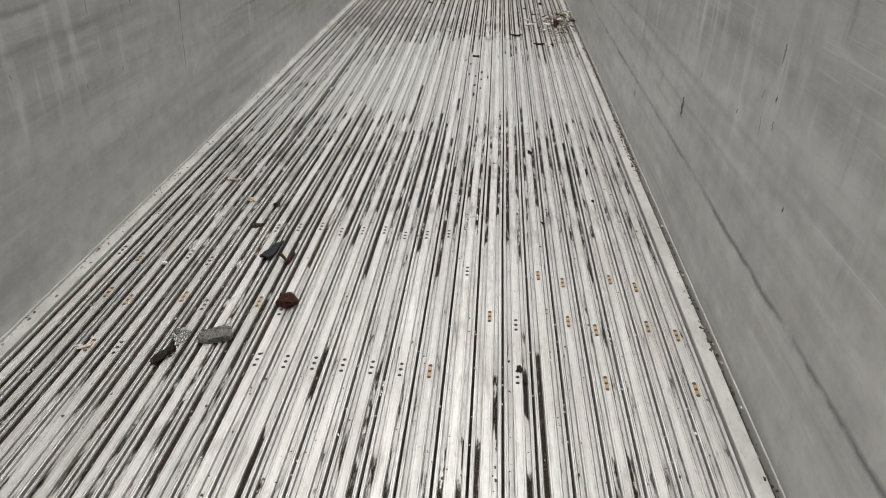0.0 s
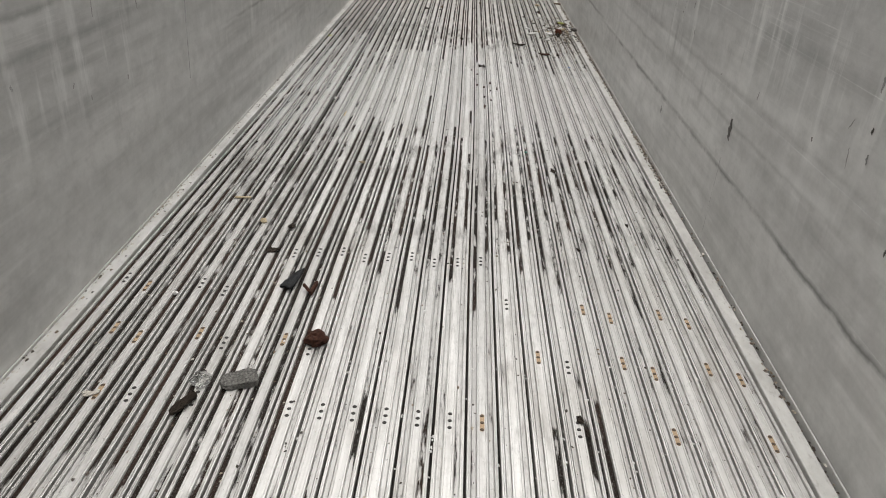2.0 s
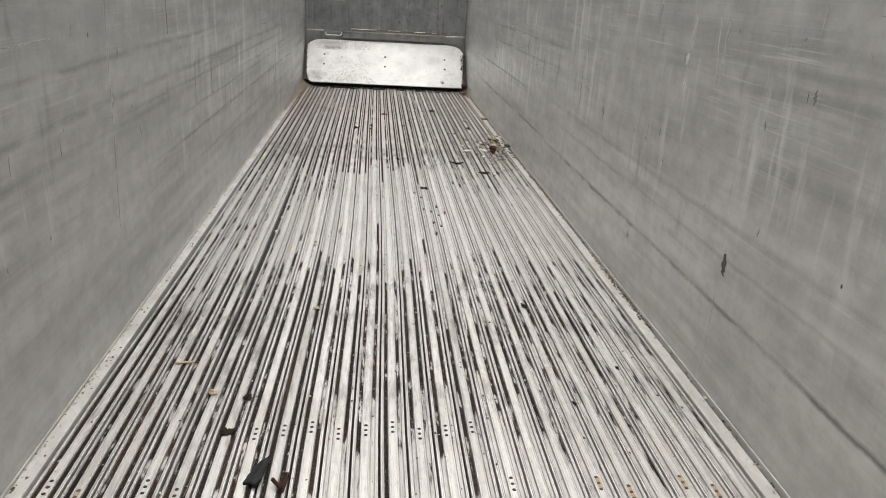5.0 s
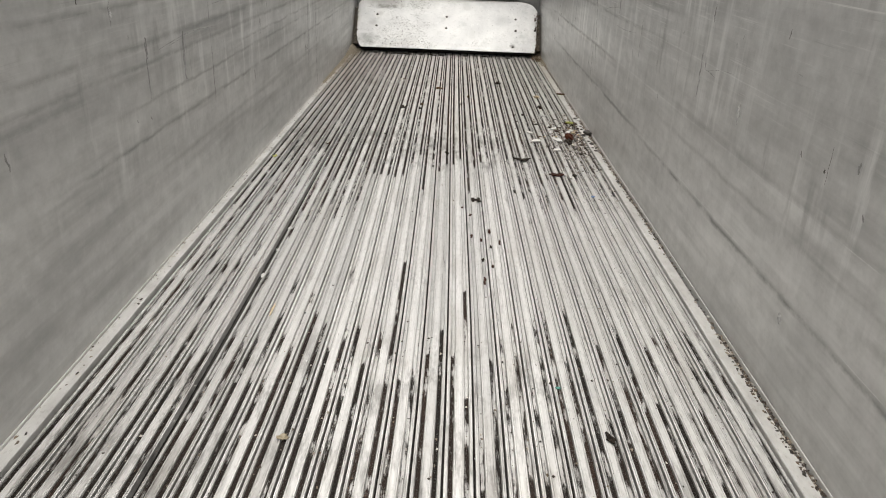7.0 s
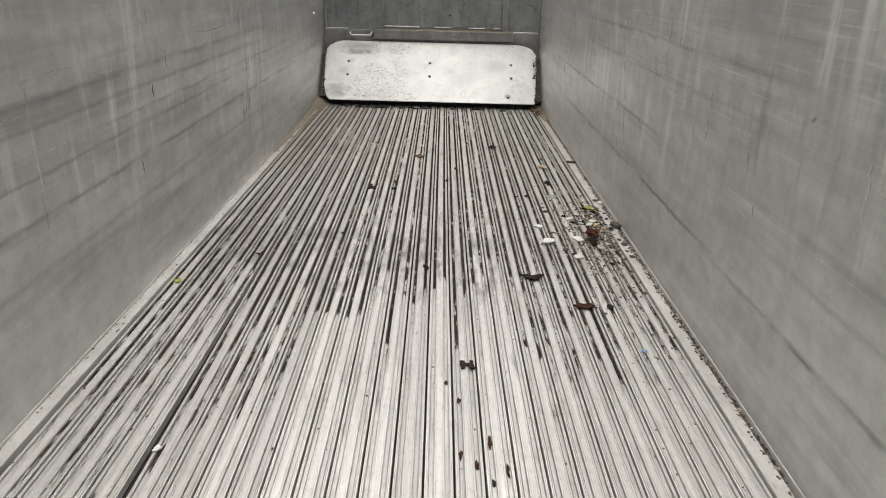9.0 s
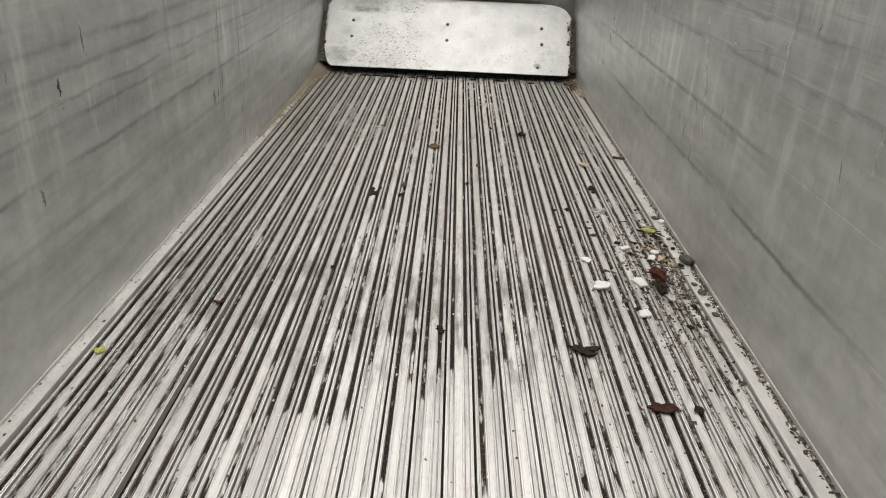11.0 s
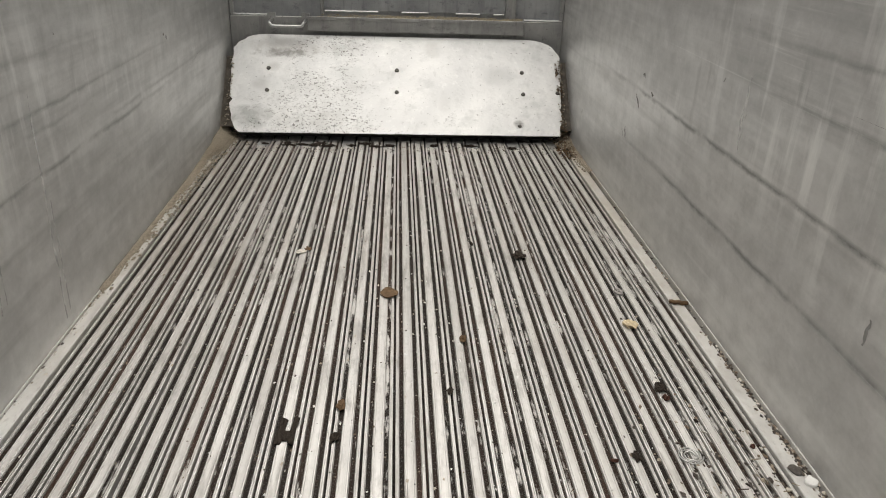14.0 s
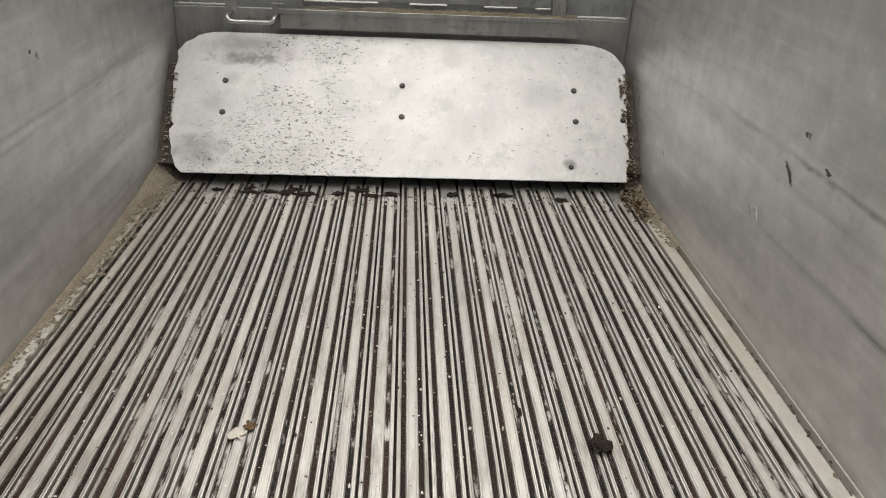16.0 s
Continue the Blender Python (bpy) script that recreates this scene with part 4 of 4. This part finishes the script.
    spots.append((1.205 - 0.11 * f + rng.uniform(-0.02, 0.02), 11.24 + 0.42 * rng.random(), 0.004 + 0.02 * rng.random(), rng.choice((0.005, 0.008, 0.012))))
crumbs("corner_soil", spots, "brown soil crumbs clinging along the plate edge", M_LEAF)

# straw on the beam's ledge


def straws(name, n, place, label, material, length):
    vs, fs = [], []
    for _ in range(n):
        x, y, z = place()
        a = rng.choice((rng.gauss(0, 0.35), rng.uniform(0, 3.14)))
        ln, w = length * rng.uniform(0.4, 1.3), rng.uniform(0.0007, 0.0017)
        d = Vector((math.cos(a), math.sin(a) * 0.6, rng.uniform(-0.12, 0.12))) * ln / 2
        s = Vector((-math.sin(a), math.cos(a), 0)) * w
        c = Vector((x, y, z))
        i = len(vs)
        for e in (-d, d):
            vs += [tuple(c + e - s), tuple(c + e + s), tuple(c + e + Vector((0, 0, 2 * w)))]
        fs += [(i, i + 1, i + 4, i + 3), (i + 1, i + 2, i + 5, i + 4), (i + 2, i, i + 3, i + 5), (i, i + 2, i + 1), (i + 3, i + 4, i + 5)]
    me = bpy.data.meshes.new(name)
    me.from_pydata(vs, [], fs)
    me.materials.append(material)
    return tagged(new(name, me), label, "straw", kind="stuff")


straws("straw_litter", 900, lambda: (min(max(rng.choice((rng.gauss(0.15, 0.2), rng.gauss(0.6, 0.2), rng.uniform(-0.6, 0.9))), -0.63), 0.89), rng.uniform(FRONT - 0.098, FRONT - 0.03), 0.756 + rng.random() ** 2 * 0.022),
       "dry straw and chaff lying on the beam ledge", M_STRAW, 0.05)

straws("leaf_litter", 40, lambda: (min(1.145 - abs(rng.gauss(0, 0.10)), 1.2), rng.gauss(7.8, 0.30), 0.004 + rng.random() * 0.008), "brown and tan plant bits strewn by the wall", M_BARK, 0.03)
straws("chaff_litter", 30, lambda: (min(1.16 - abs(rng.gauss(0, 0.10)), 1.2), rng.gauss(7.8, 0.35), 0.004 + rng.random() * 0.008), "pale chaff strewn by the wall", M_STRAW, 0.022)

# ---- loose things ----


def sponge(at, turn):
    bm = bmesh.new()
    bmesh.ops.create_cube(bm, size=1.0)
    bmesh.ops.subdivide_edges(bm, edges=list(bm.edges), cuts=16, use_grid_fill=True)
    for v in bm.verts:
        p = v.co * 2
        k = 1 - 0.55 * max(0, abs(p.x) - 0.55) ** 1.5 - 0.12 * max(0, abs(p.y) - 0.7)
        v.co = Vector((0.056 * p.x * (1 - 0.06 * p.y * p.y), 0.034 * p.y * k * (1 + 0.12 * p.x), 0.011 * (1 + p.z * k)))
        v.co += 0.0032 * noise.noise_vector(v.co * 230) + 0.006 * noise.noise_vector(v.co * 26)
        v.co.z = max(v.co.z, 0)
    return thing("sponge", bm, M_SPONGE, "grey open-pored foam sponge pad", "sponge", at, turn)


def film_ball(at):
    bm = lump(0.062, 0.062, 0.036, 4, 0.6, 3, 2.0)
    return thing("film_wad", bm, M_FILM, "crumpled wad of clear plastic film", "plastic film", at, 20)


def shard(at, turn):
    bm = prism([(-0.034, -0.058), (-0.012, -0.050), (0.004, -0.062), (0.020, -0.040), (0.024, -0.005), (0.030, 0.025), (0.036, 0.058), (0.040, 0.078), (0.026, 0.066), (0.012, 0.060), (-0.004, 0.040), (-0.012, 0.012), (-0.022, -0.015), (-0.027, -0.038)], 0.014, 0.003)
    for v in bm.verts:
        v.co.z += 0.25 * abs(v.co.x) + 0.8 * v.co.y ** 2 + 0.004 * noise.noise(v.co * 50)
    return thing("rubber_shard", bm, M_SLATE, "dark blue-grey torn rubber shard", "scrap", at, turn)


def bracket(at, turn):
    ob = empty("rusty_bracket", "small rusty bent metal bracket", "bracket", at, turn=turn)
    part("arm", boxed(-0.006, -0.004, 0, 0.006, 0.075, 0.018, 0.002), M_BARK, ob)
    bm = boxed(-0.005, -0.004, 0.004, 0.005, 0.055, 0.016, 0.002)
    bm.transform(pose(0, 0, 0.0, 18, 0, 52))
    low = min(v.co.z for v in bm.verts)
    bmesh.ops.translate(bm, verts=bm.verts, vec=(0, 0, -low))
    part("arm", bm, M_BARK, ob)
    return ob


def stick(at, turn, ln, r, material, label, name="stick"):
    pts = [(ln * (i / 6 - 0.5), 0.12 * ln * noise.noise(Vector((i * 0.6, at[0] * 9, 0))), r * (1 + 0.3 * (i % 2))) for i in range(7)]
    return thing(name, tube(pts, r, 6), material, label, "stick", at, turn, smooth=True)


def torn_clip(at, turn, w, ln, low, label):
    """A flat scrap with two prongs at each end; low is where the bar sits along it."""
    h, p, b = w / 2, w * 0.34, ln * 0.34
    y0, y1 = ln * low, ln * low + b
    pts = [(-h, 0.002), (-h + p * 0.8, 0), (-h + p, y0), (h - p, y0), (h - p * 0.9, 0.001), (h, 0), (h * 0.9, y1), (h, ln * 0.93), (h - p * 0.8, ln), (h - p, y1), (-h + p, y1), (-h + p * 1.1, ln * 0.9), (-h, ln * 0.97), (-h * 1.1, y1)]
    bm = prism([(x, y - ln / 2) for x, y in pts], 0.006, 0.0015)
    for v in bm.verts:
        v.co += 0.004 * noise.noise_vector(v.co * 60 + Vector(at))
    low_z = min(v.co.z for v in bm.verts)
    bmesh.ops.translate(bm, verts=bm.verts, vec=(0, 0, -low_z))
    return thing("rubber_scrap", bm, M_SOIL, label, "scrap", at, turn)


def ring_coil(at):
    pts = []
    for i in range(70):
        a = i * 0.27
        r = 0.012 + 0.0010 * a
        pts.append((1.0 * r * math.cos(a) * 1.25, r * math.sin(a) * 1.25, 0.003 + 0.0006 * (i % 7)))
    return thing("wire_coil", tube(pts, 0.0022, 6), M_STEEL, "flat spiral coil of bright steel wire", "wire", at, smooth=True)


sponge((-0.524, 1.958, 0.0), 20)
film_ball((-0.64, 1.945, 0.0))
thing("bark_piece", scrap(0.034, 0.10, 0.008, 2, 0.3), M_SOIL, "blackish curled piece of wet bark", "bark", (-0.657, 1.828, 0), -28)
thing("bark_lump", lump(0.075, 0.07, 0.05, 8, 0.40, 3, 1.5), M_BARK, "dark red-brown crumbling bark lump", "bark", (-0.331, 2.195, 0), 10)
shard((-0.500, 2.565, 0.0), 2)
bracket((-0.408, 2.49, 0.0), -6)
stick((-0.895, 3.291, 0.0), 4, 0.075, 0.005, M_BEIGE, "short pale split wood stick", "wood_stick")
thing("pale_chip", scrap(0.048, 0.022, 0.003, 5, 0.25, 0.5), M_CRUST, "small whitish plastic chip", "chip", (-0.945, 1.857, 0), 30)
thing("pebble", lump(0.034, 0.03, 0.022, 12, 0.4), M_BEIGE, "beige rounded pebble of wood", "pebble", (-0.735, 3.061, 0))
thing("pebble", lump(0.022, 0.02, 0.016, 13, 0.3), M_FOAM, "tiny rounded white pebble", "pebble", (-0.898, 2.428, 0))
thing("soil_clod", scrap(0.042, 0.045, 0.005, 14, 0.2, 0.6), M_SOIL, "dark brown clod with a frayed edge", "clod", (-0.635, 2.81, 0))
thing("soil_clod", lump(0.03, 0.04, 0.015, 15, 0.8, 2, 2.2), M_SOIL, "small dark soil clod", "clod", (-0.60, 3.03, 0))
thing("dead_leaf", scrap(0.034, 0.026, 0.002, 21, 0.6, 0.7), M_STRAW, "curled yellow-brown dead leaf", "leaf", (-0.403, 3.836, 0), 30)
thing("plastic_scrap", scrap(0.02, 0.014, 0.003, 22, 0.3), M_TEAL, "tiny teal plastic scrap", "scrap", (0.498, 4.171, 0))
torn_clip((0.253, 6.10, 0), 4, 0.052, 0.062, 0.34, "flat dark torn scrap with pronged ends")
thing("dead_leaf", scrap(0.038, 0.048, 0.002, 24, 0.3, 0.6), M_BARK, "curled brown dead leaf", "leaf", (-0.813, 7.2, 0), 25)
thing("dead_leaf", scrap(0.035, 0.05, 0.002, 25, 0.4, 0.35), M_GREEN, "small curled yellow-green leaf", "leaf", (-1.114, 6.823, 0), 10)
torn_clip((-0.335, 8.50, 0), -3, 0.058, 0.13, 0.12, "black torn rubber clip with two prongs")

thing("soil_clod", lump(0.022, 0.034, 0.010, 17, 0.6, 2, 2.0), M_SOIL, "black crumbled clod smeared over the screws", "clod", (0.528, 1.895, 0), 6)
thing("soil_clod", lump(0.014, 0.05, 0.006, 18, 0.6, 2, 2.0), M_SOIL, "black smear of soil beside the screws", "clod", (0.545, 1.84, 0), 3)
for i, (x, y) in enumerate(((0.63, 3.9), (0.66, 3.0), (0.92, 3.28), (0.18, 8.70), (0.36, 9.9), (-0.19, 8.47), (0.07, 7.07), (-0.42, 7.55), (0.72, 8.36))):
    s = rng.uniform(0.012, 0.024)
    thing("soil_clod", lump(s, s * 2.2, s * 0.45, 130 + i, 1.2, 2, 2.6), M_SOIL, "small dark crumb of soil on a slat", "clod", (x, y, 0), rng.uniform(-30, 30), group="crumbs on the slats")

for i, (k, g, y) in enumerate(((14, 0, 5.55), (14, 1, 5.50), (14, 1, 5.25), (15, 0, 5.62), (15, 0, 5.42), (15, 1, 5.48), (14, 1, 5.02), (15, 0, 5.18), (14, 0, 5.86), (13, 1, 5.98), (17, 0, 6.3))):
    thing("soil_clod", scrap(0.012, rng.uniform(0.03, 0.07), 0.003, 160 + i, 0.1, 0.5), rng.choice((M_SOIL, M_BARK, M_BARK)), "thin dark crumb of bark caught in a groove", "clod", (slat_x(k, y) + GROOVES[g], y, -0.0055), 0, group="crumbs in the grooves")

thing("straw_strip", scrap(0.013, 0.11, 0.002, 71, 0.05, 0.3), M_BEIGE, "tan flattened straw strip in a groove", "straw", (slat_x(5, 4.66) - 0.0247, 4.66, -0.0055), 0)
thing("pale_chip", scrap(0.022, 0.034, 0.004, 72, 0.2, 0.3), M_FOAM, "white splinter lying over a slat gap", "chip", (-0.741, 5.54, 0), -10)
thing("pale_chip", scrap(0.020, 0.022, 0.004, 73, 0.2, 0.3), M_FOAM, "white splinter lying over a slat gap", "chip", (-0.742, 5.258, 0), 20)
thing("dead_leaf", scrap(0.016, 0.045, 0.003, 74, 0.15, 0.4), M_FOAM, "pale dry leaf bit beside the wide gap", "leaf", (-0.744, 4.969, 0), -4)

# the heap of litter by the wall


def foam_piece(at, turn, sx, sy):
    """A broken flat piece with a ragged rounded outline."""
    pts = []
    for i in range(18):
        a = 2 * math.pi * i / 18
        c, d = math.cos(a), math.sin(a)
        r = (abs(c) ** 7 + abs(d) ** 7) ** (-1 / 7) * (1 + 0.42 * noise.noise(Vector((c * 1.3 + at[0] * 40, d * 1.3, at[1] * 9))))
        pts.append((r * c * sx / 2, r * d * sy / 2))
    bm = prism(pts, 0.010, 0.002)
    for v in bm.verts:
        v.co += 0.002 * noise.noise_vector(v.co * 70 + Vector(at))
        v.co.z += 0.10 * v.co.x
    low = min(v.co.z for v in bm.verts)
    bmesh.ops.translate(bm, verts=bm.verts, vec=(0, 0, -low))
    return thing("foam_piece", bm, M_FOAM, "broken flat piece of white foam board", "foam", at, turn, group="white foam pieces")


foam_piece((0.752, 7.485, 0), -8, 0.066, 0.062)
foam_piece((0.930, 7.53, 0), 18, 0.044, 0.072)
foam_piece((0.890, 7.26, 0), 8, 0.045, 0.045)
foam_piece((0.936, 7.886, 0), 20, 0.045, 0.030)
foam_piece((1.072, 7.855, 0), 25, 0.034, 0.036)
foam_piece((1.040, 7.79, 0), -30, 0.032, 0.050)
foam_piece((0.727, 7.735, 0), 40, 0.034, 0.042)
foam_piece((0.897, 7.74, 0), 0, 0.020, 0.022)
foam_piece((1.195, 8.235, 0.004), 30, 0.030, 0.034)
thing("bark_lump", lump(0.048, 0.11, 0.055, 31, 0.45, 3, 1.6), M_REDBARK, "red-brown fibrous bark lump", "bark", (1.022, 7.60, 0), 22)
thing("soil_clod", lump(0.045, 0.12, 0.024, 32, 0.7, 3, 2.0), M_SOIL, "black wet soil clod", "clod", (1.010, 7.50, 0))
thing("wood_chunk", lump(0.028, 0.06, 0.02, 33, 0.9, 2, 2.4), M_CRUST, "pale splintered wood chunk", "wood", (1.03, 7.40, 0), 12)
thing("wood_chunk", lump(0.05, 0.036, 0.022, 34, 0.8, 2, 2.2), M_BEIGE, "beige splintered wood chunk", "wood", (1.085, 7.78, 0), 40)
thing("green_pod", lump(0.075, 0.034, 0.024, 35, 0.35), M_GREEN, "limp yellow-green plant pod", "pod", (1.10, 8.11, 0), -25)
ring_coil((0.885, 8.36, 0.001))
thing("stone", lump(0.056, 0.10, 0.04, 36, 0.4), M_COBBLE, "dark stone leaning against the wall foot", "stone", (1.195, 7.765, 0.004), 20)
for i, (x, y, s) in enumerate(((1.168, 7.54, 0.035), (1.178, 7.465, 0.05), (1.172, 7.36, 0.028), (1.180, 7.28, 0.038), (1.16, 7.70, 0.028), (1.175, 8.29, 0.045), (1.18, 8.02, 0.03))):
    thing("stone", lump(s * 0.8, s, s * 0.25, 40 + i, 0.4, 2, 1.6), M_COBBLE, "flat dark stone on the edge strip", "stone", (x, y, 0.004), group="stones on the strip")
thing("rubber_scrap", scrap(0.080, 0.058, 0.006, 47, 0.22, 0.75), M_SOIL, "black torn rubber rag with a tail", "scrap", (0.61, 6.975, 0), -15)
thing("bark_piece", scrap(0.085, 0.045, 0.007, 48, 0.25, 0.3), M_BARK, "brown curled bark piece", "bark", (0.80, 6.645, 0), -5)
thing("soil_clod", lump(0.03, 0.04, 0.018, 49, 0.6), M_SOIL, "small dark soil clod", "clod", (0.925, 6.645, 0))
thing("plastic_scrap", scrap(0.022, 0.028, 0.003, 50, 0.3), M_BLUE, "small pale blue plastic scrap", "scrap", (0.98, 6.24, 0))
clods = ((0.83, 7.36), (0.87, 7.30), (0.91, 7.95), (0.96, 8.06), (0.81, 8.03), (1.08, 7.97), (1.13, 7.98), (1.15, 8.08), (1.16, 7.72), (1.07, 7.55), (1.05, 7.18), (0.966, 8.527),
         (1.12, 8.05), (0.95, 7.83), (1.10, 7.75), (0.649, 8.345), (1.11, 7.34), (0.909, 8.645), (1.172, 7.907), (1.14, 7.93), (0.955, 7.915))
for i, (x, y) in enumerate(clods):
    s = rng.uniform(0.013, 0.030)
    thing("soil_clod", lump(s, s * rng.uniform(0.9, 1.6), s * 0.5, 60 + i, 0.55, 2, 1.8), rng.choice((M_SOIL, M_BARK, M_COBBLE)), "dark clod of soil and bark in the litter", "clod", (x, y, 0 if x < 1.14 else 0.004), rng.uniform(0, 90), group="clods in the litter")
for i in range(34):
    x, y, s = rng.choice((1.14 - abs(rng.gauss(0, 0.14)), 1.15 - abs(rng.gauss(0, 0.05)))), rng.gauss(7.85, 0.20), rng.uniform(0.010, 0.024)
    thing("wood_chip", scrap(s, s * 1.5, 0.003, 90 + i, 0.2), rng.choice((M_BEIGE, M_CRUST, M_STONE, M_LEAF, M_BARK)), "small pale chip in the litter", "chip", (x, y, 0), rng.uniform(0, 180), group="chips in the litter")
for i in range(9):
    stick((1.165 - abs(rng.gauss(0, 0.05)), rng.uniform(7.7, 8.35), 0.003), rng.uniform(0, 180), rng.uniform(0.04, 0.09), 0.0025, rng.choice((M_BARK, M_LEAF, M_BEIGE)), "thin dry twig in the litter", "twig")

# towards the front
thing("paper_wad", lump(0.05, 0.06, 0.028, 51, 0.8, 2, 2.2), M_BEIGE, "crumpled beige paper wad", "paper", (0.92, 9.12, 0), 20)
stick((1.178, 9.29, 0.004), -12, 0.075, 0.009, M_LEAF, "short brown twig on the edge strip", "twig")
thing("soil_clod", lump(0.055, 0.07, 0.025, 52, 0.9, 2, 2.4), M_SOIL, "dark crumbled soil clod", "clod", (0.573, 9.75, 0))
thing("soil_clod", lump(0.036, 0.05, 0.02, 53, 1.0, 2, 2.6), M_SOIL, "dark crumbled soil clod", "clod", (0.905, 8.70, 0))
thing("dead_leaf", scrap(0.075, 0.085, 0.004, 54, 0.16, 0.15), M_LEAF, "flat round brown dead leaf", "leaf", (-0.033, 9.39, 0), 0)
thing("paper_scrap", scrap(0.05, 0.05, 0.002, 55, 0.25, 0.5), M_CRUST, "torn whitish scrap of paper", "paper", (-0.447, 9.79, 0), 0)
thing("dead_leaf", scrap(0.03, 0.035, 0.002, 56, 0.5, 0.4), M_LEAF, "small crumpled brown leaf", "leaf", (-0.42, 9.83, 0), 0)
thing("soil_clod", lump(0.04, 0.05, 0.018, 57, 1.0, 2, 2.6), M_STONE, "grey crumbled clod of dust", "clod", (0.954, 9.40, 0))
thing("soil_clod", lump(0.025, 0.04, 0.02, 58, 0.7), M_LEAF, "small crumbled olive-brown clod", "clod", (0.25, 9.02, 0))
thing("soil_clod", lump(0.03, 0.05, 0.02, 59, 0.7), M_LEAF, "small crumbled olive-brown clod", "clod", (-0.18, 8.62, 0))
for i in range(16):
    x = FIRST + PITCH * (2 + 3 * (i % 8)) + rng.uniform(-0.03, 0.03) if i < 8 else rng.uniform(-1.0, 1.1)
    thing("soil_clod", lump(rng.uniform(0.04, 0.09), rng.uniform(0.025, 0.05), 0.012, 110 + i, 1.1, 3, 2.6), M_SOIL, "dark wet clod packed at the slat end", "clod", (x, 11.52 + rng.uniform(-0.02, 0.05), -0.003), 0, group="clods at the slat ends")

# ---- floor of moving slats ----
floor = empty("floor", "floor of long grooved aluminium slats, worn and dirty", "floor", kind="structure")


def slat_mesh(k, y1):
    """One slat: two outer ribs and a wide middle rib with a groove either side."""
    h = SLAT_W / 2
    half = [(h, -0.03), (h, -0.0022), (h - 0.0012, -0.0016), (h - 0.0044, -0.0016), (h - 0.0047, -0.0040), (h - 0.0058, -0.0040), (h - 0.0062, 0.0), (0.0345, 0.0), (0.0337, -0.0010),
            (0.0335, -0.0130), (0.0310, -0.0130), (0.0307, -0.0058), (0.0188, -0.0058), (0.0185, -0.0125), (0.0158, -0.0125), (0.0155, -0.0010), (0.0147, 0.0),
            (0.0108, 0.0), (0.0100, -0.0016), (0.0092, 0.0)]
    prof = [(-x, z) for x, z in half] + half[::-1]
    bm = bmesh.new()
    cx = slat_x(k, 0)
    rings = []
    for y in (REAR + 0.002, *[q for q, _ in BOW], y1):
        rings.append([bm.verts.new((x + slat_x(k, y) - cx, y, z)) for x, z in prof])
    for a, b in zip(rings, rings[1:]):
        for i in range(len(prof) - 1):
            bm.faces.new((a[i], a[i + 1], b[i + 1], b[i]))
    bm.faces.new(rings[0])
    bm.faces.new(rings[-1])
    return finish("slat", bm, M_SLAT)


def tab_mesh():
    return finish("end_tab", boxed(-SLAT_W / 2 + 0.003, 0.0, -0.03, SLAT_W / 2 - 0.003, 0.30, -0.004, 0.002), M_FRAME)


def screw_mesh(material):
    bm = bmesh.new()
    bmesh.ops.create_cone(bm, cap_ends=True, segments=10, radius1=0.0068, radius2=0.005, depth=0.0016, matrix=pose(0, 0, 0.0008))
    return finish("screw", bm, material)


def rust_mesh():
    pts = [(0.0072 * c, 0.038 * d) for c, d in ((-1, -0.9), (-0.3, -1), (0.6, -0.95), (1, -0.7), (0.95, 0.2), (1, 0.85), (0.4, 1), (-0.5, 0.95), (-1, 0.8), (-0.9, -0.1))]
    return finish("rust_mark", prism(pts, 0.0003), M_RUST)


ends = (11.66, 11.655, 11.505)
tab = tab_mesh()
screws = (screw_mesh(M_SCREW), screw_mesh(M_SOOT))
rust = rust_mesh()
rows = {k: set() for k in range(SLATS)}
for k in (8, 9, 10, 11, 12, 13, 14, 17, 20, 23):
    rows[k].add(1.855)
for k in (1, 4, 7, 16, 19, 22):
    rows[k].add(2.20)
for k in (2, 5, 8, 17, 20, 23):
    rows[k].add(2.155)
for k in (1, 4, 19, 22):
    rows[k].add(2.475)
for k in (0, 3, 15, 18, 21):
    rows[k].add(2.52)
for k in range(6, 15):
    rows[k].add(2.80 + 0.02 * (k % 3))
for k in (2, 5, 3):
    rows[k].add(1.87)
rusty = {(20, 1.855), (23, 1.855), (14, 1.855), (16, 2.20), (19, 2.20), (22, 2.20), (23, 2.155), (1, 2.20), (2, 2.155), (2, 1.87), (4, 2.20), (19, 2.475), (22, 2.475), (21, 2.52), (18, 2.52), (1, 2.475), (7, 2.20), (20, 2.155)}
for k in range(SLATS):
    cx = FIRST + PITCH * k
    slat = new("slat", slat_mesh(k, ends[k % 3]))
    slat.parent = floor
    slat.location = (slat_x(k, 0), 0, rng.uniform(-0.0014, 0.0003))
    t_ob = new("end_tab", tab)
    t_ob.parent = floor
    t_ob.location = (cx, ends[k % 3] + 0.002, 0.0015 - 0.002 * (k % 2))
    for y in sorted(rows[k]):
        if (k, y) in rusty:
            o = new("rust_mark", rust)
            o.parent = slat
            o.location = (0, y, 0.0003)
        for j in (-1, 0, 1):
            o = new("screw", screws[0] if (k, y) in rusty else screws[1])
            o.parent = slat
            o.location = (0, y + 0.03 * j, 0.0004)
